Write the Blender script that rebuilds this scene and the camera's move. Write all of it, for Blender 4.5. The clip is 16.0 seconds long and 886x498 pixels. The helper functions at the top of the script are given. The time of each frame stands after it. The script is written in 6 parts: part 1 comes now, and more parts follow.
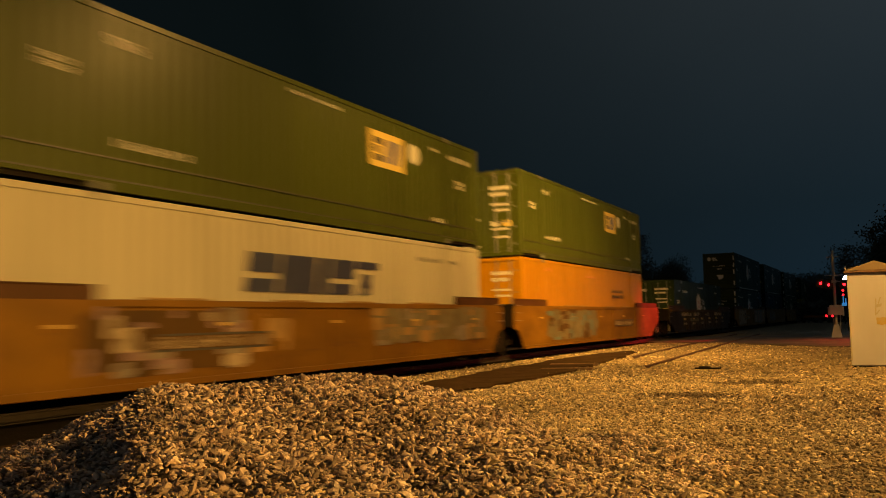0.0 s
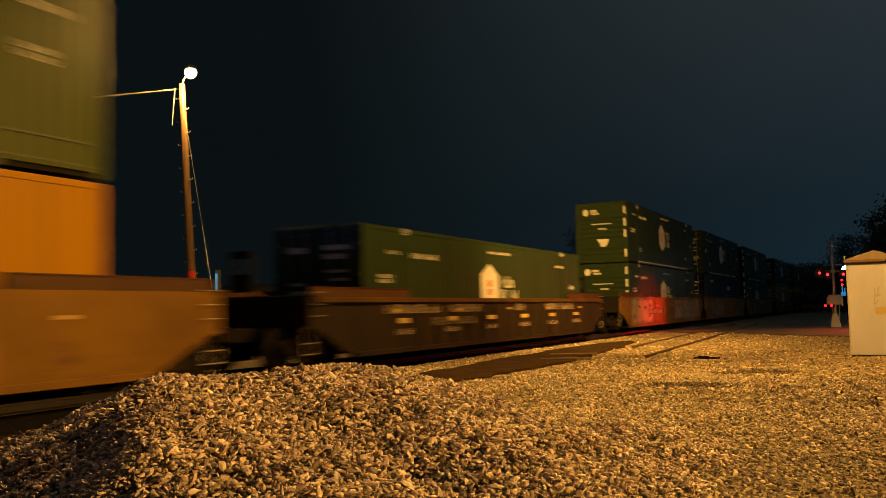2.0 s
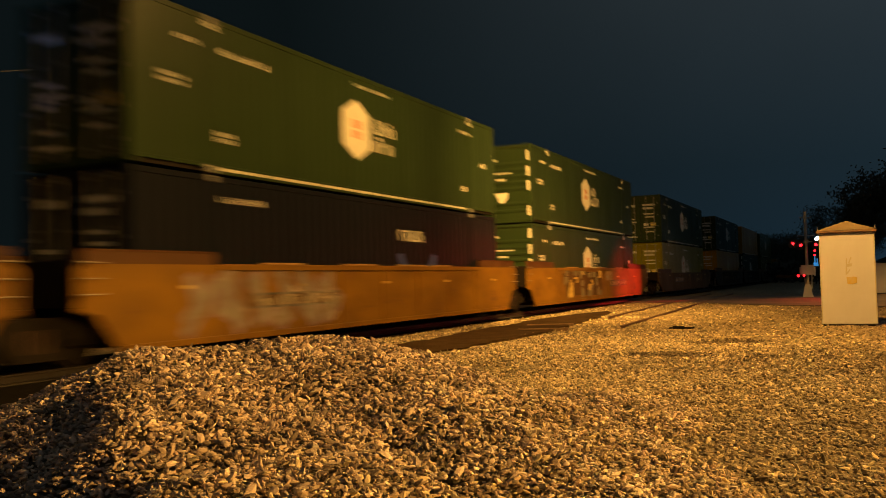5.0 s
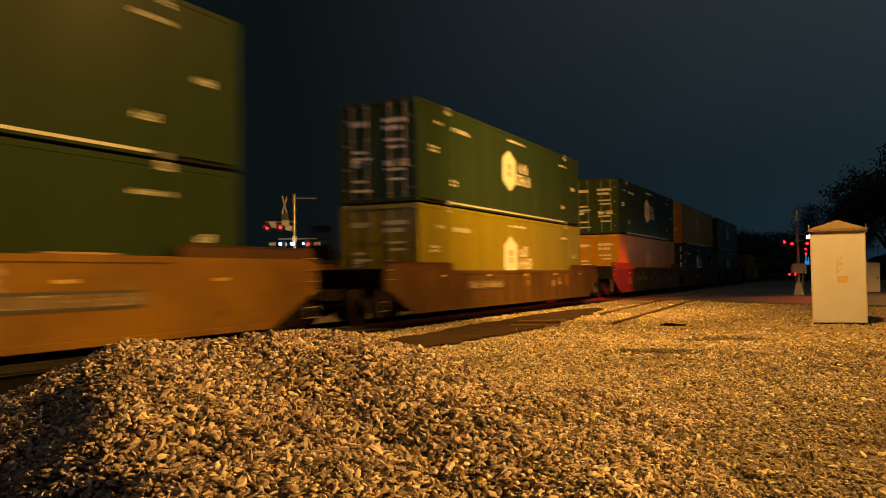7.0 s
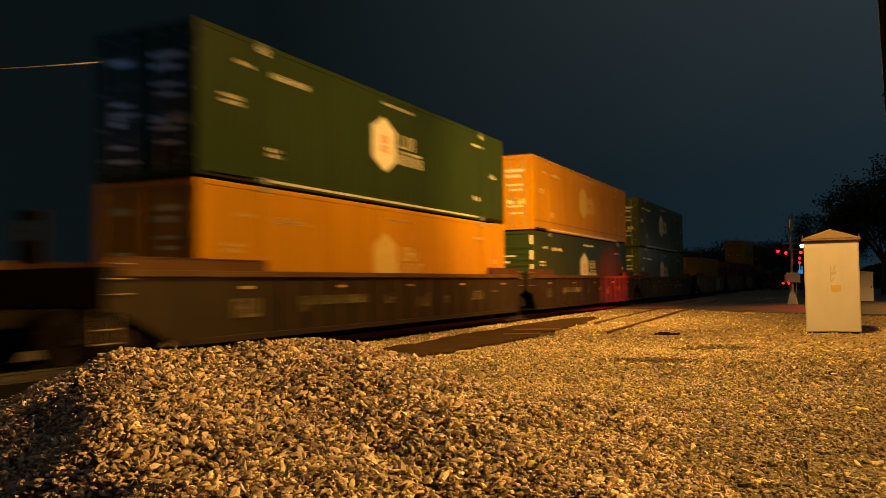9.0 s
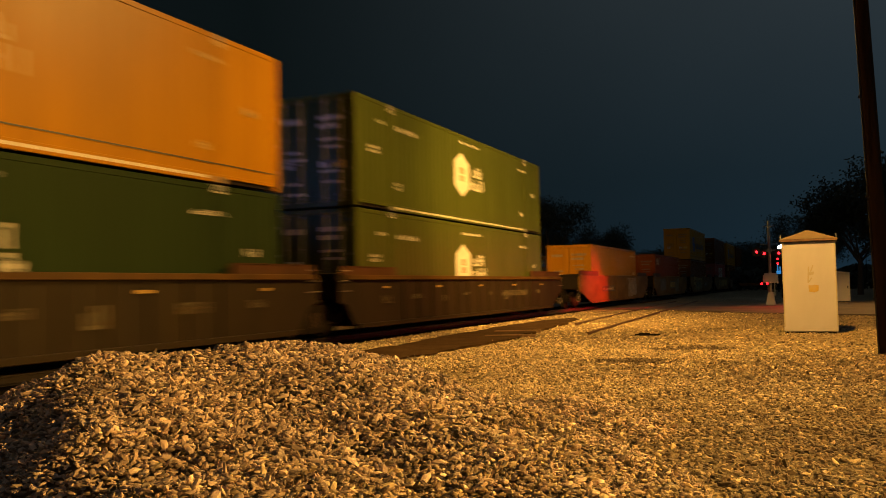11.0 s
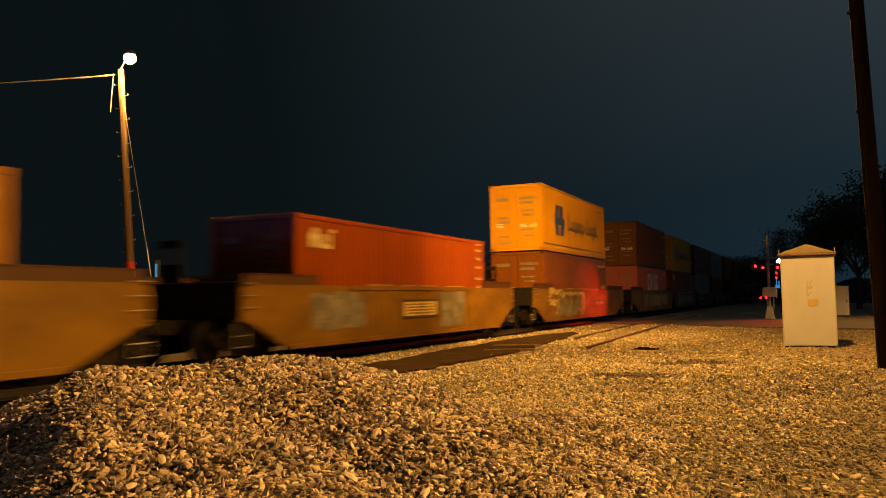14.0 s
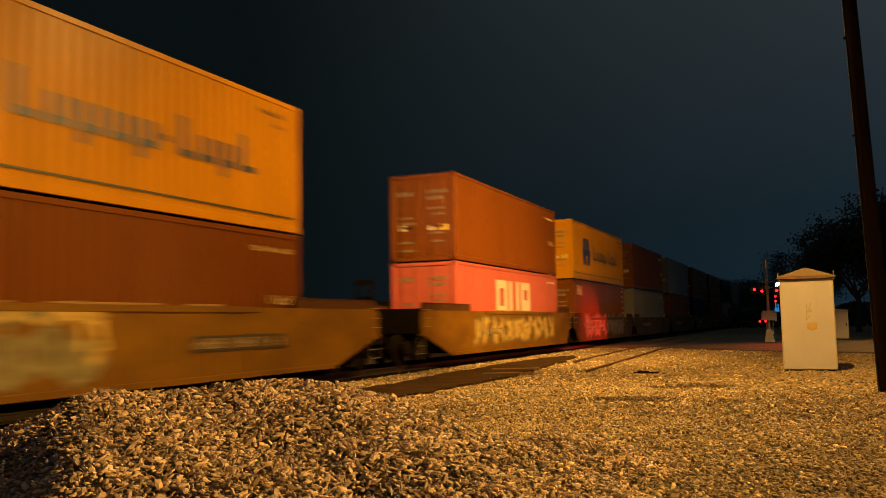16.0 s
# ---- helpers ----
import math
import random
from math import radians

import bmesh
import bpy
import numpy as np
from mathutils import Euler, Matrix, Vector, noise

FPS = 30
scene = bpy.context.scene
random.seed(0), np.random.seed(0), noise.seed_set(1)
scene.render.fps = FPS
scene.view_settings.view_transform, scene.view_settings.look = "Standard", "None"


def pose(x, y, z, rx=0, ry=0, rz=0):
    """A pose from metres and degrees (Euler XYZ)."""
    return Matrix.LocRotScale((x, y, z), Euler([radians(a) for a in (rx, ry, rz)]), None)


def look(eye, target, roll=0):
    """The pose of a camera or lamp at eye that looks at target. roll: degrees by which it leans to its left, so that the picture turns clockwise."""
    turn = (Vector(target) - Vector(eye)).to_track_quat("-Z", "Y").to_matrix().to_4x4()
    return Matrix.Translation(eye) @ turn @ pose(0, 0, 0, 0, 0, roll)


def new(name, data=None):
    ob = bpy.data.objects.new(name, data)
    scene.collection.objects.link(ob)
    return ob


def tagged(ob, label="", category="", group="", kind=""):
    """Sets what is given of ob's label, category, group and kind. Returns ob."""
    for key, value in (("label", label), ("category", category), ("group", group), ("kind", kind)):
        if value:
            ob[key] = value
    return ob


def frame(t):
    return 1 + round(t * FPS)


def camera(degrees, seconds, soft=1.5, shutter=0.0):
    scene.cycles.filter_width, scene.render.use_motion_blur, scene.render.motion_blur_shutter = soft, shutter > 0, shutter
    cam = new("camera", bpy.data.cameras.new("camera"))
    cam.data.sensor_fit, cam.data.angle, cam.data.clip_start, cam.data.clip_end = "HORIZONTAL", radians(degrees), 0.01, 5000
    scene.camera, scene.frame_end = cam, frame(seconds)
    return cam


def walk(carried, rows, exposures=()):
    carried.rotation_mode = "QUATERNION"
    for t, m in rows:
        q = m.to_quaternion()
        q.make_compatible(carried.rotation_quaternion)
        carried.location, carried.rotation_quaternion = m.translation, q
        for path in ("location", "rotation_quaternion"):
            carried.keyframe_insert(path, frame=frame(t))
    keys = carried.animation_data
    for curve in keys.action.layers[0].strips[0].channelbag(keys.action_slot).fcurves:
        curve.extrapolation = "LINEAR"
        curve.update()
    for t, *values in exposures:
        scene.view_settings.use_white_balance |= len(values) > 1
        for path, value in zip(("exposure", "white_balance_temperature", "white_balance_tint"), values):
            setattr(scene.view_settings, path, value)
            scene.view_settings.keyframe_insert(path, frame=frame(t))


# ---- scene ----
# ---------------------------------------------------------------- camera
# seconds, yaw to the left of the track's direction, pitch up, roll (degrees)
HEADING = [
    (0.0, 27.189, 4.752, -1.145),
    (0.5, 27.193, 4.357, -1.206),
    (1.0, 27.208, 4.139, -1.214),
    (1.5, 27.199, 4.084, -1.190),
    (2.0, 27.159, 4.094, -1.217),
    (2.5, 27.023, 4.089, -1.238),
    (3.0, 26.306, 3.869, -1.407),
    (3.5, 25.903, 3.264, -1.538),
    (4.0, 25.929, 2.881, -1.692),
    (6.5, 25.234, 1.495, -0.866),
    (7.0, 25.198, 1.823, -0.925),
    (7.5, 25.198, 2.173, -0.862),
    (8.0, 25.135, 2.367, -0.842),
    (8.5, 25.099, 2.412, -0.882),
    (9.0, 24.824, 2.409, -0.891),
    (9.5, 24.540, 2.332, -0.903),
    (10.0, 23.988, 2.354, -0.967),
    (12.5, 23.439, 2.707, -1.148),
    (13.0, 23.466, 2.801, -1.151),
    (13.5, 23.455, 2.903, -1.153),
    (14.0, 23.460, 3.452, -1.117),
    (14.5, 23.441, 4.103, -1.043),
    (15.0, 23.412, 4.567, -1.053),
    (15.5, 23.394, 4.881, -1.103),
    (16.0, 23.356, 5.011, -1.120),
]
EYE = Vector((0.0, 0.0, 1.42))


def heading(yaw, pitch):
    a, b = radians(yaw), radians(pitch)
    return Vector((-math.sin(a) * math.cos(b), math.cos(a) * math.cos(b), math.sin(b)))


cam = camera(54.9, 16.0, soft=0.9, shutter=0.9)
walk(cam, [(t, look(EYE, EYE + heading(yaw, pitch), roll)) for t, yaw, pitch, roll in HEADING],
     exposures=[(0.0, -0.26), (0.5, -0.26), (2.0, -0.12), (3.0, 0.0), (14.5, 0.0), (16.0, -0.2)])

# ---------------------------------------------------------------- sky and lights
world = bpy.data.worlds.new("night_sky")
scene.world = world
world.use_nodes = True
wn, wl = world.node_tree.nodes, world.node_tree.links
wn.clear()
w_out, w_bg = wn.new("ShaderNodeOutputWorld"), wn.new("ShaderNodeBackground")
w_co, w_sep = wn.new("ShaderNodeTexCoord"), wn.new("ShaderNodeSeparateXYZ")
w_ramp, w_noise, w_mix = wn.new("ShaderNodeValToRGB"), wn.new("ShaderNodeTexNoise"), wn.new("ShaderNodeMix")
w_side, w_tint = wn.new("ShaderNodeMapRange"), wn.new("ShaderNodeMix")
w_mix.data_type = w_tint.data_type = "RGBA"
w_mix.blend_type = "MULTIPLY"
wl.new(w_co.outputs["Generated"], w_sep.inputs[0])
wl.new(w_sep.outputs["Z"], w_ramp.inputs[0])
stops = w_ramp.color_ramp.elements
stops[0].position, stops[0].color = 0.0, (0.0085, 0.0235, 0.0390, 1)
stops[1].position, stops[1].color = 0.45, (0.0370, 0.0465, 0.0520, 1)
mid = stops.new(0.12)
mid.color = (0.0115, 0.0232, 0.0325, 1)
# town glow is stronger along the line of the track than across it
wl.new(w_sep.outputs["X"], w_side.inputs["Value"])
w_side.inputs["From Min"].default_value, w_side.inputs["From Max"].default_value = -0.56, 0.13
w_side.inputs["To Min"].default_value, w_side.inputs["To Max"].default_value = 0.0, 1.0
wl.new(w_side.outputs[0], w_tint.inputs["Factor"])
w_tint.inputs["A"].default_value = (0.0036, 0.0062, 0.0068, 1)
wl.new(w_ramp.outputs[0], w_tint.inputs["B"])
w_noise.inputs["Scale"].default_value, w_noise.inputs["Detail"].default_value = 2.2, 5
w_nr = wn.new("ShaderNodeMapRange")
w_nr.inputs["To Min"].default_value, w_nr.inputs["To Max"].default_value = 0.78, 1.22
wl.new(w_co.outputs["Generated"], w_noise.inputs["Vector"])
wl.new(w_noise.outputs["Fac"], w_nr.inputs["Value"])
w_mix.inputs["Factor"].default_value = 1.0
wl.new(w_tint.outputs["Result"], w_mix.inputs["A"])
wl.new(w_nr.outputs[0], w_mix.inputs["B"])
wl.new(w_mix.outputs["Result"], w_bg.inputs["Color"])
w_bg.inputs["Strength"].default_value = 1.0
wl.new(w_bg.outputs[0], w_out.inputs[0])


def lamp(name, kind, place, watts, colour, radius=0.1, target=None, cone=None, blend=0.5):
    data = bpy.data.lights.new(name, kind)
    data.energy, data.color, data.shadow_soft_size = watts, colour, radius
    if cone:
        data.spot_size, data.spot_blend = radians(cone), blend
    ob = new(name, data)
    ob.matrix_world = look(place, target) if target else Matrix.Translation(place)
    return ob


SODIUM = (1.0, 0.51, 0.10)
YARD_LAMP = (-0.9, 18.8, 11.3)      # on the long arm of the utility pole in the yard
POLE_FILL = (0.62, 18.1, 9.9)       # unseen floodlight added on the same pole, to brighten the far train
FAR_LAMP = (-20.6, 21.6, 9.52)      # on the pole beyond the track
HEAP_FILL = (28.0, 4.0, 7.5)           # unseen floodlight, added to light the heap from the right
ROAD_FILL = (7.6, 45.0, 8.2)        # unseen lamp, added to brighten the crossing road and its cabinets
MAST = (-2.33, 51.0)                # crossing signal beside the yard
lamp("yard_lamp_light", "SPOT", (YARD_LAMP[0], YARD_LAMP[1], YARD_LAMP[2] - 0.22), 13000, SODIUM, 0.16,
     (YARD_LAMP[0] - 0.6, YARD_LAMP[1] - 0.6, 0), 160, 0.5)
lamp("pole_fill_light", "SPOT", POLE_FILL, 60000, SODIUM, 0.25, (-10.8, 33.0, 3.2), 64, 1.0)
lamp("heap_fill_light", "SPOT", (HEAP_FILL[0] - 0.35, HEAP_FILL[1], HEAP_FILL[2]), 54000, SODIUM, 0.4, (-3.2, 5.2, 0.0), 31, 0.8)
lamp("road_fill_light", "SPOT", (ROAD_FILL[0], ROAD_FILL[1], ROAD_FILL[2] - 0.2), 6000, SODIUM, 0.14, (ROAD_FILL[0], ROAD_FILL[1] + 0.01, 0), 128, 0.3)
lamp("far_lamp_light", "POINT", (FAR_LAMP[0] + 0.40, FAR_LAMP[1] - 0.45, FAR_LAMP[2] - 0.3), 2900, SODIUM, 0.14)
lamp("flasher_light", "SPOT", (MAST[0] - 0.95, MAST[1] - 0.4, 2.95), 9000, (1.0, 0.03, 0.02), 0.12, (-10.8, 44.8, 0.9), 33, 0.9)
lamp("flasher_road_light", "SPOT", (MAST[0] + 0.95, MAST[1] - 0.4, 2.95), 700, (1.0, 0.03, 0.02), 0.12, (-4.0, 42.0, 0), 80, 1.0)
# unseen blue lamp, added to tint the near ends of the containers
lamp("blue_fill_light", "SPOT", (-26.0, -6.0, 5.5), 3600, (0.03, 0.34, 1.0), 0.2, (-12.3, 17, 7.6), 23, 0.9)

# ---------------------------------------------------------------- materials


def rgba(c):
    return (*c, 1.0)


def surface(name, base, second=None, rough=0.6, metal=0.0, scale=3.0, fine=40.0, bump=0.15, amount=0.5, stretch=(1, 1, 1), wear=None, wear_at=0.62,
            island=0.0, spec=0.5, obj_random=0.0):
    """Two scales of variation, optional wear patches, and fine relief."""
    mat = bpy.data.materials.new(name)
    mat.use_nodes = True
    n, l = mat.node_tree.nodes, mat.node_tree.links
    b = n["Principled BSDF"]
    b.inputs["Roughness"].default_value, b.inputs["Metallic"].default_value = rough, metal
    b.inputs["Specular IOR Level"].default_value = spec
    co, mp = n.new("ShaderNodeTexCoord"), n.new("ShaderNodeMapping")
    mp.inputs["Scale"].default_value = stretch
    l.new(co.outputs["Object"], mp.inputs["Vector"])
    big, small = n.new("ShaderNodeTexNoise"), n.new("ShaderNodeTexNoise")
    big.inputs["Scale"].default_value, big.inputs["Detail"].default_value = scale, 6
    small.inputs["Scale"].default_value, small.inputs["Detail"].default_value = fine, 4
    l.new(mp.outputs[0], big.inputs["Vector"])
    l.new(co.outputs["Object"], small.inputs["Vector"])
    second = second or tuple(v * 0.72 for v in base)
    mix = n.new("ShaderNodeMix")
    mix.data_type = "RGBA"
    mix.inputs["A"].default_value, mix.inputs["B"].default_value = rgba(base), rgba(second)
    r1 = n.new("ShaderNodeMapRange")
    r1.inputs["From Min"].default_value, r1.inputs["From Max"].default_value = 0.35, 0.7
    r1.inputs["To Max"].default_value = amount
    l.new(big.outputs["Fac"], r1.inputs["Value"])
    l.new(r1.outputs[0], mix.inputs["Factor"])
    last = mix.outputs["Result"]
    if wear:
        m2, r2, wn2 = n.new("ShaderNodeMix"), n.new("ShaderNodeMapRange"), n.new("ShaderNodeTexNoise")
        m2.data_type = "RGBA"
        wn2.inputs["Scale"].default_value, wn2.inputs["Detail"].default_value, wn2.inputs["Roughness"].default_value = scale * 2.3, 9, 0.7
        l.new(mp.outputs[0], wn2.inputs["Vector"])
        r2.inputs["From Min"].default_value, r2.inputs["From Max"].default_value = wear_at, wear_at + 0.06
        l.new(wn2.outputs["Fac"], r2.inputs["Value"])
        l.new(r2.outputs[0], m2.inputs["Factor"])
        l.new(last, m2.inputs["A"])
        m2.inputs["B"].default_value = rgba(wear)
        last = m2.outputs["Result"]
    if island or obj_random:
        hs, rr = n.new("ShaderNodeHueSaturation"), n.new("ShaderNodeMapRange")
        k = island or obj_random
        rr.inputs["To Min"].default_value, rr.inputs["To Max"].default_value = 1 - k, 1 + k
        if island:
            l.new(n.new("ShaderNodeNewGeometry").outputs["Random Per Island"], rr.inputs["Value"])
        else:
            l.new(n.new("ShaderNodeObjectInfo").outputs["Random"], rr.inputs["Value"])
        l.new(rr.outputs[0], hs.inputs["Value"])
        l.new(last, hs.inputs["Color"])
        last = hs.outputs[0]
    l.new(last, b.inputs["Base Color"])
    rv = n.new("ShaderNodeMapRange")
    rv.inputs["To Min"].default_value, rv.inputs["To Max"].default_value = max(rough - 0.12, 0.05), min(rough + 0.15, 1)
    l.new(big.outputs["Fac"], rv.inputs["Value"])
    l.new(rv.outputs[0], b.inputs["Roughness"])
    if bump:
        bp = n.new("ShaderNodeBump")
        bp.inputs["Strength"].default_value, bp.inputs["Distance"].default_value = bump, 0.02
        l.new(small.outputs["Fac"], bp.inputs["Height"])
        l.new(bp.outputs[0], b.inputs["Normal"])
    return mat


def glow(name, colour, strength):
    mat = bpy.data.materials.new(name)
    mat.use_nodes = True
    b = mat.node_tree.nodes["Principled BSDF"]
    b.inputs["Base Color"].default_value = rgba(tuple(min(c, 0.8) for c in colour))
    b.inputs["Emission Color"].default_value, b.inputs["Emission Strength"].default_value = rgba(colour), strength
    return mat


def paint(name, base, rough=0.34, dirt=0.5, rust=True, spec=0.10):
    return surface(name, base, tuple(v * 0.62 for v in base), rough, scale=0.55, fine=22, bump=0.05, amount=dirt, stretch=(1, 2.2, 0.35), spec=spec,
                   wear=(0.09, 0.045, 0.02) if rust else None, wear_at=0.70)


GREEN = paint("green_paint", (0.048, 0.061, 0.008))
DEEP_GREEN = paint("deep_green_paint", (0.0190, 0.0315, 0.012), 0.36, spec=0.035)
OLIVE = paint("olive_yellow_paint", (0.150, 0.130, 0.002))
ORANGE = paint("orange_paint", (0.32, 0.148, 0.001))
YELLOW = paint("yellow_orange_paint", (0.46, 0.210, 0.002))
WHITE = paint("off_white_paint", (0.39, 0.365, 0.28))
NAVY = paint("dark_blue_paint", (0.007, 0.008, 0.012), 0.3, spec=0.05)
BROWN = paint("oxide_brown_paint", (0.135, 0.041, 0.004))
TAN = paint("tan_orange_paint", (0.27, 0.120, 0.003))
RED = paint("orange_red_paint", (0.19, 0.036, 0.001))
PINK = paint("faded_magenta_paint", (0.37, 0.088, 0.075))
GREY = paint("grey_paint", (0.16, 0.16, 0.15))
CAR_YELLOW = surface("weathered_yellow_paint", (0.165, 0.080, 0.002), (0.085, 0.038, 0.002), 0.55, scale=0.7, fine=18, bump=0.08, amount=0.95,
                     stretch=(1, 0.7, 1.6), wear=(0.085, 0.036, 0.012), wear_at=0.60, spec=0.2)
CAR_RUST = surface("rusty_orange_brown_paint", (0.074, 0.036, 0.003), (0.030, 0.015, 0.003), 0.6, scale=0.8, fine=18, bump=0.1, amount=0.8,
                   stretch=(1, 1.4, 0.6), wear=(0.05, 0.025, 0.014), wear_at=0.62, spec=0.2)
CAR_BROWN = surface("dark_brown_weathered_paint", (0.019, 0.012, 0.003), (0.010, 0.006, 0.003), 0.6, scale=0.8, fine=18, bump=0.1, amount=0.8,
                    stretch=(1, 2.0, 0.5), wear=(0.12, 0.06, 0.025), wear_at=0.68, spec=0.2)
HUMP_PLATE = surface("dark_rusty_plate", (0.060, 0.024, 0.006), (0.035, 0.014, 0.005), 0.6, scale=0.9, fine=18, bump=0.1, amount=0.8, wear=(0.10, 0.05, 0.02), wear_at=0.62, spec=0.2)
IRON = surface("worn_handrail_steel", (0.24, 0.20, 0.15), (0.12, 0.09, 0.06), 0.5, 0.3, scale=6, fine=40, bump=0.1)
EDGE_PALE = surface("scuffed_pale_edge", (0.27, 0.165, 0.05), (0.16, 0.09, 0.02), 0.6, scale=2.0, fine=20, bump=0.05, amount=0.9)
SPRAY_PINK = surface("dusty_pink_spray_paint", (0.30, 0.15, 0.11), (0.20, 0.10, 0.08), 0.6, scale=2.4, fine=20, bump=0.03, amount=0.9)
SPRAY_OCHRE = surface("rubbed_ochre_spray_paint", (0.47, 0.325, 0.075), (0.24, 0.155, 0.03), 0.6, scale=3.2, fine=20, bump=0.03, amount=1.0, stretch=(1, 0.6, 1.6))
SPRAY_DULL = surface("olive_grey_spray_paint", (0.17, 0.145, 0.07), (0.10, 0.085, 0.035), 0.6, scale=3.2, fine=20, bump=0.03, amount=1.0, stretch=(1, 0.6, 1.6))
SPRAY_BLUE = surface("dull_teal_spray_paint", (0.10, 0.13, 0.12), (0.06, 0.08, 0.075), 0.6, scale=2.4, fine=20, bump=0.03, amount=0.9)
# pushed near black so trucks and gaps between cars read as shade
STEEL_DARK = surface("grimy_cast_steel", (0.010, 0.007, 0.005), (0.005, 0.004, 0.003), 0.75, 0.0, spec=0.08, scale=4, fine=30, bump=0.2)
# rail base darkened too, for the black under the train
RAIL_STEEL = surface("dull_worn_rail_steel", (0.035, 0.028, 0.022), (0.018, 0.014, 0.011), 0.5, 0.3, scale=5, fine=60, bump=0.1)
SHADE_BALLAST = surface("shade_black_track_ballast", (0.010, 0.008, 0.006), (0.005, 0.004, 0.003), 0.95, spec=0.05, scale=6, fine=22, bump=1.0, amount=0.9)
RUST = surface("rusted_rail_steel", (0.10, 0.05, 0.028), (0.05, 0.028, 0.018), 0.75, 0.2, scale=5, fine=60, bump=0.25)
ROD = surface("pale_galvanised_rod", (0.16, 0.155, 0.15), (0.10, 0.095, 0.09), 0.45, 0.3, scale=3, fine=30, bump=0.05)
GALV = surface("galvanised_steel", (0.42, 0.42, 0.40), (0.28, 0.27, 0.25), 0.42, 0.6, scale=3, fine=30, bump=0.05)
MARK_WHITE = surface("white_marking", (0.555, 0.525, 0.450), (0.375, 0.345, 0.285), 0.5, scale=4, fine=30, bump=0.02, amount=0.5)
MARK_CREAM = surface("cream_marking", (0.525, 0.390, 0.165), (0.375, 0.270, 0.112), 0.5, scale=4, fine=30, bump=0.02)
MARK_DIM = surface("faded_cream_marking", (0.42, 0.29, 0.085), (0.33, 0.21, 0.05), 0.5, scale=4, fine=30, bump=0.02)
MARK_YELLOW = surface("yellow_marking", (0.56, 0.42, 0.10), (0.42, 0.30, 0.07), 0.45, scale=4, fine=30, bump=0.02)
MARK_NAVY = surface("navy_marking", (0.02, 0.028, 0.075), (0.015, 0.02, 0.05), 0.45, scale=4, fine=30, bump=0.02)
MARK_BLUE = surface("blue_marking", (0.03, 0.055, 0.22), (0.02, 0.04, 0.15), 0.45, scale=4, fine=30, bump=0.02)
MARK_RED = surface("orange_red_marking", (0.46, 0.17, 0.07), (0.36, 0.13, 0.06), 0.45, scale=4, fine=30, bump=0.02)
MARK_DARK = surface("dark_marking", (0.03, 0.028, 0.025), (0.02, 0.02, 0.018), 0.5, scale=4, fine=30, bump=0.02)
SPRAY_PALE = surface("pale_spray_paint", (0.32, 0.255, 0.17), (0.17, 0.13, 0.08), 0.6, scale=2.4, fine=20, bump=0.03, amount=0.9, wear=(0.12, 0.062, 0.006), wear_at=0.55)
SPRAY_GREY = surface("grey_spray_paint", (0.19, 0.16, 0.13), (0.10, 0.08, 0.06), 0.6, scale=2.4, fine=20, bump=0.03, amount=0.9, wear=(0.12, 0.062, 0.006), wear_at=0.55)
SPRAY_PURPLE = surface("dusky_purple_spray_paint", (0.19, 0.12, 0.12), (0.10, 0.055, 0.06), 0.6, scale=2.4, fine=20, bump=0.03, amount=0.9, wear=(0.12, 0.062, 0.006), wear_at=0.55)
SPRAY_YELLOW = surface("yellow_spray_paint", (0.52, 0.36, 0.08), (0.26, 0.17, 0.03), 0.6, scale=2.4, fine=20, bump=0.03, amount=0.9)
SPRAY_GREEN = surface("olive_spray_paint", (0.125, 0.105, 0.055), (0.07, 0.06, 0.03), 0.6, scale=2.4, fine=20, bump=0.03, amount=0.9, wear=(0.12, 0.062, 0.006), wear_at=0.55)
STONE = surface("crushed_limestone", (0.56, 0.445, 0.26), (0.32, 0.245, 0.135), 0.55, scale=1.6, fine=55, bump=0.3, amount=0.85, island=0.7, spec=0.5)
DIRTY_STONE = surface("dirty_brown_stone", (0.27, 0.20, 0.11), (0.15, 0.11, 0.06), 0.6, scale=1.6, fine=55, bump=0.3, amount=0.85, island=0.6)
PILE_STONE = surface("crushed_ballast_stone", (0.58, 0.445, 0.325), (0.25, 0.185, 0.135), 0.5, scale=1.8, fine=55, bump=0.3, amount=0.8, island=0.7, spec=0.5)
# mud in the yard's hollows, painted gap shade in the heap core
MUD_SHADE_STONE = surface("muddy_shade_dark_stone", (0.13, 0.092, 0.045), (0.07, 0.05, 0.025), 0.7, scale=1.6, fine=55, bump=0.3, amount=0.85, island=0.5)
EARTH = surface("dark_damp_earth", (0.052, 0.030, 0.011), (0.030, 0.017, 0.007), 0.9, spec=0.08, scale=1.5, fine=25, bump=0.5, amount=0.9, wear=(0.15, 0.10, 0.05), wear_at=0.68)
ASPHALT = surface("worn_asphalt", (0.105, 0.086, 0.074), (0.07, 0.058, 0.050), 0.75, scale=0.6, fine=70, bump=0.3, amount=0.9, wear=(0.05, 0.045, 0.04), wear_at=0.66)
TIMBER = surface("creosoted_timber", (0.028, 0.017, 0.009), (0.014, 0.009, 0.005), 0.9, spec=0.1, scale=3, fine=30, bump=0.4, amount=0.9, stretch=(1, 1, 0.12))
POLE_WOOD = surface("weathered_pole_wood", (0.17, 0.10, 0.05), (0.09, 0.05, 0.025), 0.8, scale=4, fine=30, bump=0.4, amount=0.9, stretch=(3, 3, 0.1))
CABINET = surface("cream_painted_steel", (0.46, 0.45, 0.49), (0.37, 0.355, 0.38), 0.5, scale=1.3, fine=20, bump=0.05, amount=0.7, stretch=(1, 1, 0.4))
